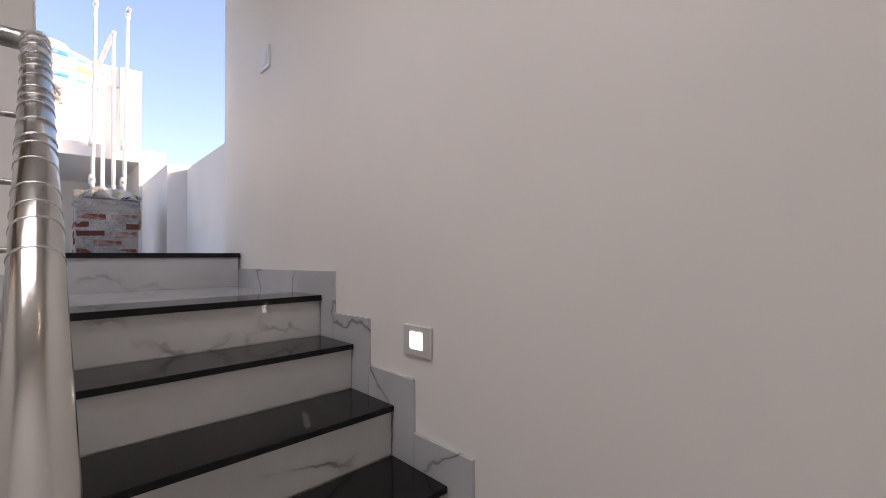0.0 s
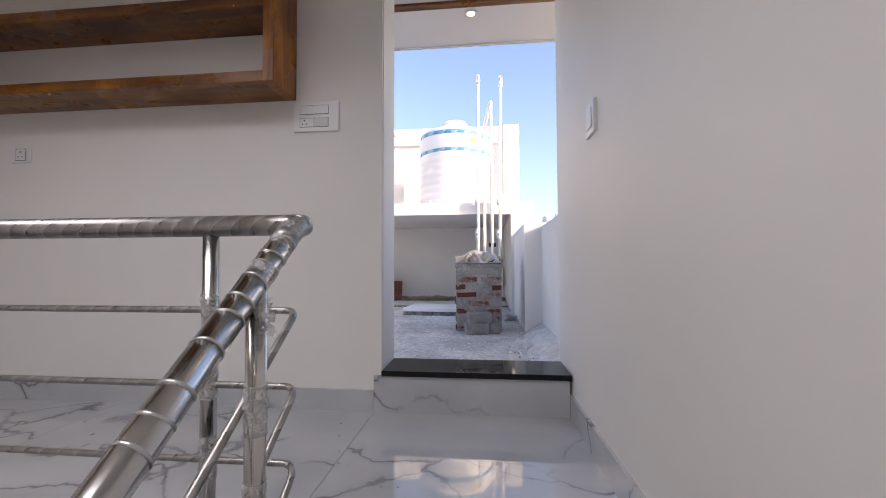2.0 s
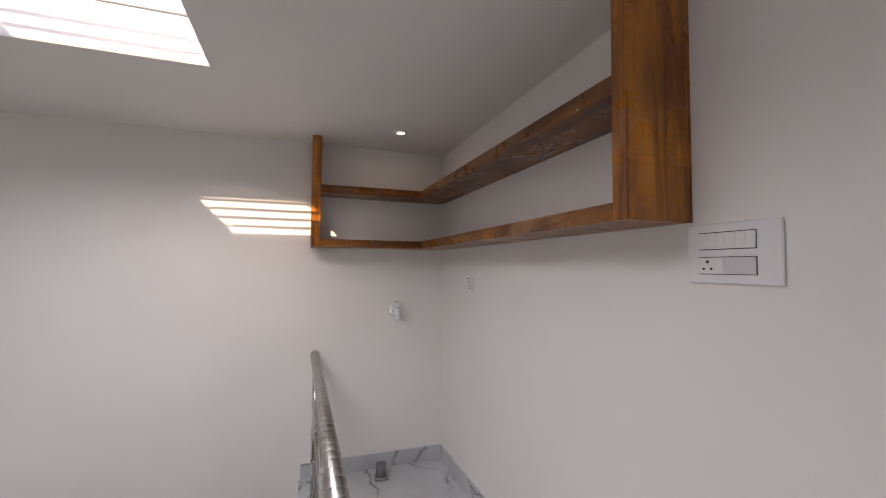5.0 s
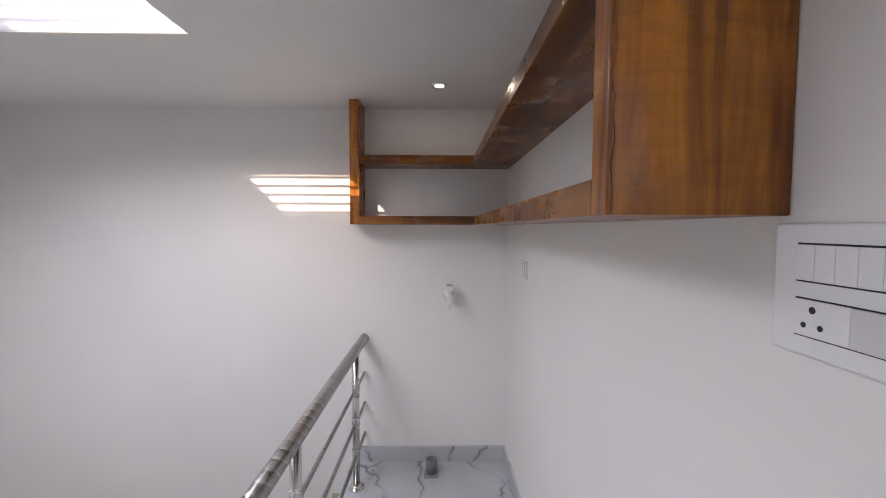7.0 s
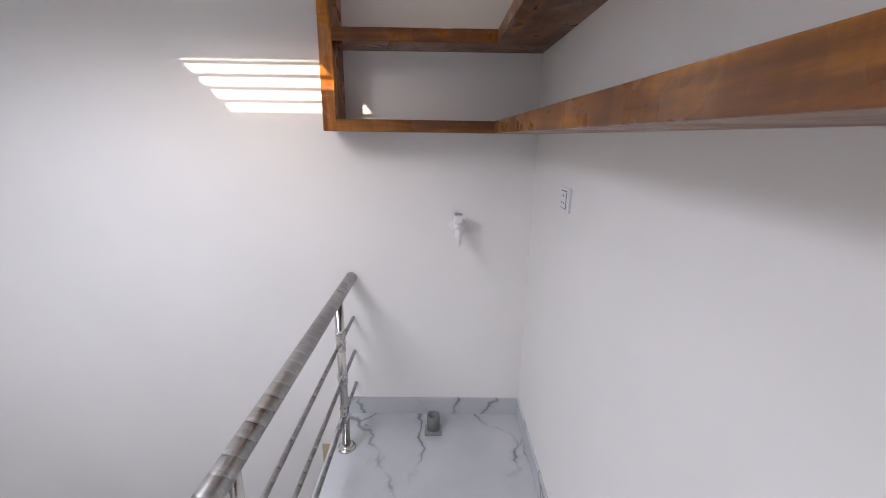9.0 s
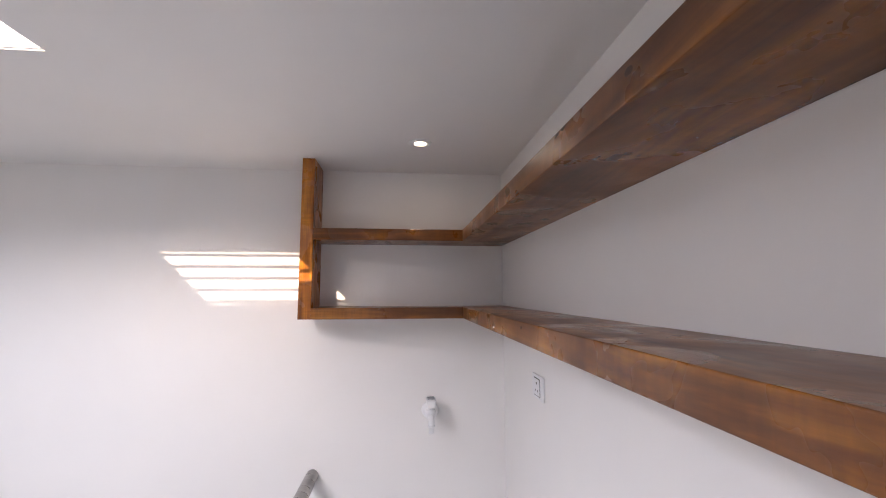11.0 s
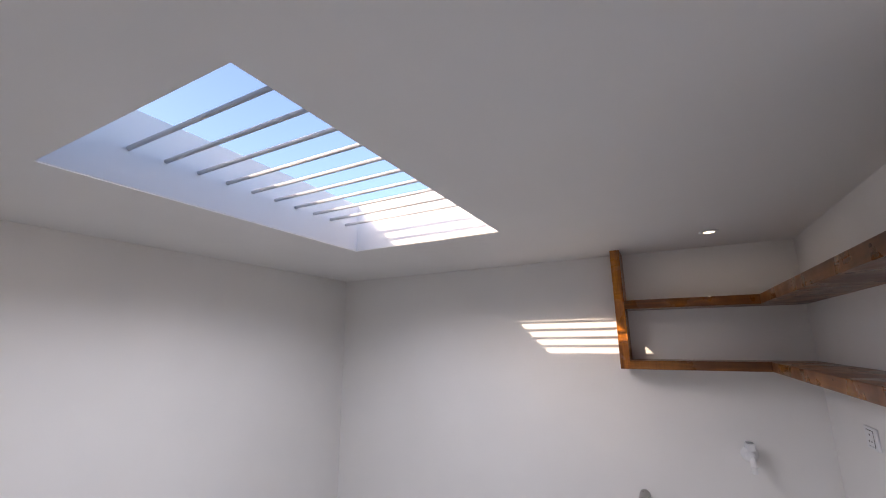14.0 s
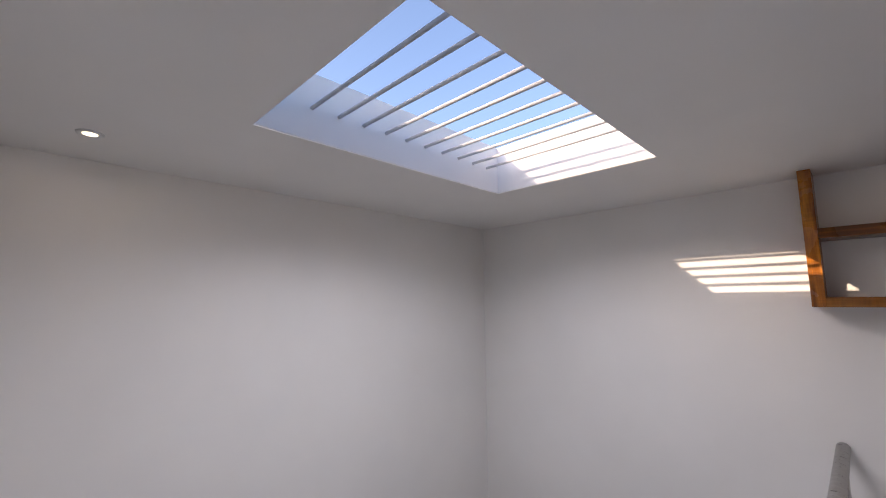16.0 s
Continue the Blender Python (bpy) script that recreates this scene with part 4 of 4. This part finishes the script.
part("mast", tube(bmesh.new(), [(0, 0.62, 0.4), (0, 0.62, 1.35)], 0.025, 8), DARK, ft, "thin dark mast")
NET = paint("green_net", (0.04, 0.25, 0.15), 0.9, 0.3)
gn = thing("green_net", (-33.5, 7.1, -8), "green shade net on a far building", "net")
nb = bmesh.new()
vs = [[nb.verts.new((0.1 * math.sin(i * 0.9), 0.15 * i, 10.28 - 0.22 * math.sin(i * 0.45) - 0.55 * j * (0.4 + 0.6 * min(1, i / 4)))) for j in range(2)] for i in range(12)]
for i in range(11):
    nb.faces.new((vs[i][0], vs[i + 1][0], vs[i + 1][1], vs[i][1]))
bmesh.ops.solidify(nb, geom=nb.faces[:], thickness=0.01)
part("sheet", nb, NET, gn)
for y in (0.5, 1.2):
    part("pole", tube(bmesh.new(), [(0, y, 0), (0, y, 10.45)], 0.03, 8), DARK, gn, "thin dark pole")

# loose film at the stair post, chips on the landing, seam in the shelf panel
flap = bmesh.new()
grid = [[flap.verts.new((0.075 * i / 9 - 0.02, 0.012 * math.sin(i * 1.1 + j * 0.7) + 0.012 * math.cos(j * 1.9), 0.05 * j / 6 - 0.03 * (i / 9) ** 1.5 + 0.01 * math.sin(i * 2.3 + j))) for j in range(7)] for i in range(10)]
for i in range(9):
    for j in range(6):
        flap.faces.new((grid[i][j], grid[i + 1][j], grid[i + 1][j + 1], grid[i][j + 1])).smooth = True
ob = part("loose_film", flap, CLEAR, railing, "loose flap of clear plastic film")
ob.matrix_local = Matrix.Translation(-railing.location) @ pose(-1.335, 0.066, along(0, -1.33)[2] - 0.075, 0, 10, 35)
rng = random.Random(11)
cb = bmesh.new()
for i in range(34):
    x, y = rng.uniform(-2.4, -1.65), rng.uniform(-2.4, 0.4)
    sz = rng.uniform(0.003, 0.008)
    box(cb, x, x + sz * rng.uniform(1, 2.2), y, y + sz, 0.0003, 0.002 + sz * 0.2)
tagged(part("chips", cb, GREYPLASTIC), "small dark chips scattered on the landing tiles", "debris", kind="stuff")
WHITEBEAD = paint("wall_filler", (0.84, 0.83, 0.81), 0.7, 0.04, 0.4)
def filler_bead(a, b, out, seed):
    """Uneven bead of white filler where a shelf panel meets the ceiling."""
    bm = bmesh.new()
    n, rows = 26, []
    a, b, out = Vector(a), Vector(b), Vector(out)
    for k in range(n + 1):
        p = a.lerp(b, k / n)
        drop = 0.006 + 0.006 * abs(noise.noise(Vector((k * 0.31, seed, 2.0)))) + 0.003 * noise.noise(Vector((k * 1.1, seed, 7.0)))
        rows.append([bm.verts.new(p + out * w - Vector((0, 0, z))) for w, z in ((0.0, 0.0005), (0.0045, 0.0005), (0.0025, drop * 0.7), (0.0, drop))])
    for p, q in zip(rows, rows[1:]):
        for k in range(4):
            bm.faces.new((p[k], q[k], q[(k + 1) % 4], p[(k + 1) % 4]))
    bm.faces.new(rows[0])
    bm.faces.new(rows[-1][::-1])
    return bm
shelf_part("filler_bead", filler_bead((WEST + 0.004, -0.434, TOP), (SFX, -0.434, TOP), (0, 1, 0), 1.5), WHITEBEAD, "uneven bead of white filler")
shelf_part("filler_bead", filler_bead((SFX, -0.434, TOP), (SFX, -0.482, TOP), (1, 0, 0), 4.5), WHITEBEAD, "uneven bead of white filler")
KNOTWOOD = principled("dark_knot", (0.045, 0.018, 0.008), 0.5)[0]
def crack(points, r):
    return tube(bmesh.new(), points, r, 6)
shelf_part("split", crack([(SFX + 0.0002, -0.603 + 0.006 * noise.noise(Vector((k * 0.5, 2, 1))) + 0.0012 * k, M1 - 0.003 - 0.0046 * k) for k in range(10)], [0.0006 + 0.0012 * math.sin(math.pi * k / 9) for k in range(10)]), KNOTWOOD, "dark split in the board edge")
def knot(y, z, wide, high):
    bm = bmesh.new()
    bmesh.ops.create_uvsphere(bm, u_segments=14, v_segments=8, radius=1.0)
    for v in bm.verts:
        f = 1 + 0.25 * noise.noise(v.co * 1.7 + Vector((y * 9, 0, 0)))
        v.co = Vector((SFX - 0.0002 + v.co.x * 0.0009, y + v.co.y * wide * f, z + v.co.z * high * f))
    return bm
shelf_part("knot", knot(-0.935, 1.926, 0.010, 0.006), KNOTWOOD, "small dark knot")
shelf_part("knot", knot(-1.42, 1.575, 0.006, 0.004), KNOTWOOD, "small dark knot")
peg = lathe(bmesh.new(), [(0.0036, -0.004), (0.0038, 0.0010), (0.0026, 0.0020), (0.0, 0.0022)], (0, 0, 0), 14, "x")
peg.transform(Matrix.Translation((SFX, -0.627, M0 + 0.007)))
shelf_part("peg", peg, WHITEBEAD, "blob of pale filler over a nail")
seam = tube(bmesh.new(), [(-2.274 - 0.008 * noise.noise(Vector((k * 0.16, 3, 1))) - 0.0025 * noise.noise(Vector((k * 0.7, 1, 5))), -0.4339, B0 + 0.003 + k * 0.006) for k in range(64)], [0.0006 if k < 30 else 0.0003 for k in range(64)], 6)
shelf_part("seam", seam, DARK, "dark wavy crack in the veneer")
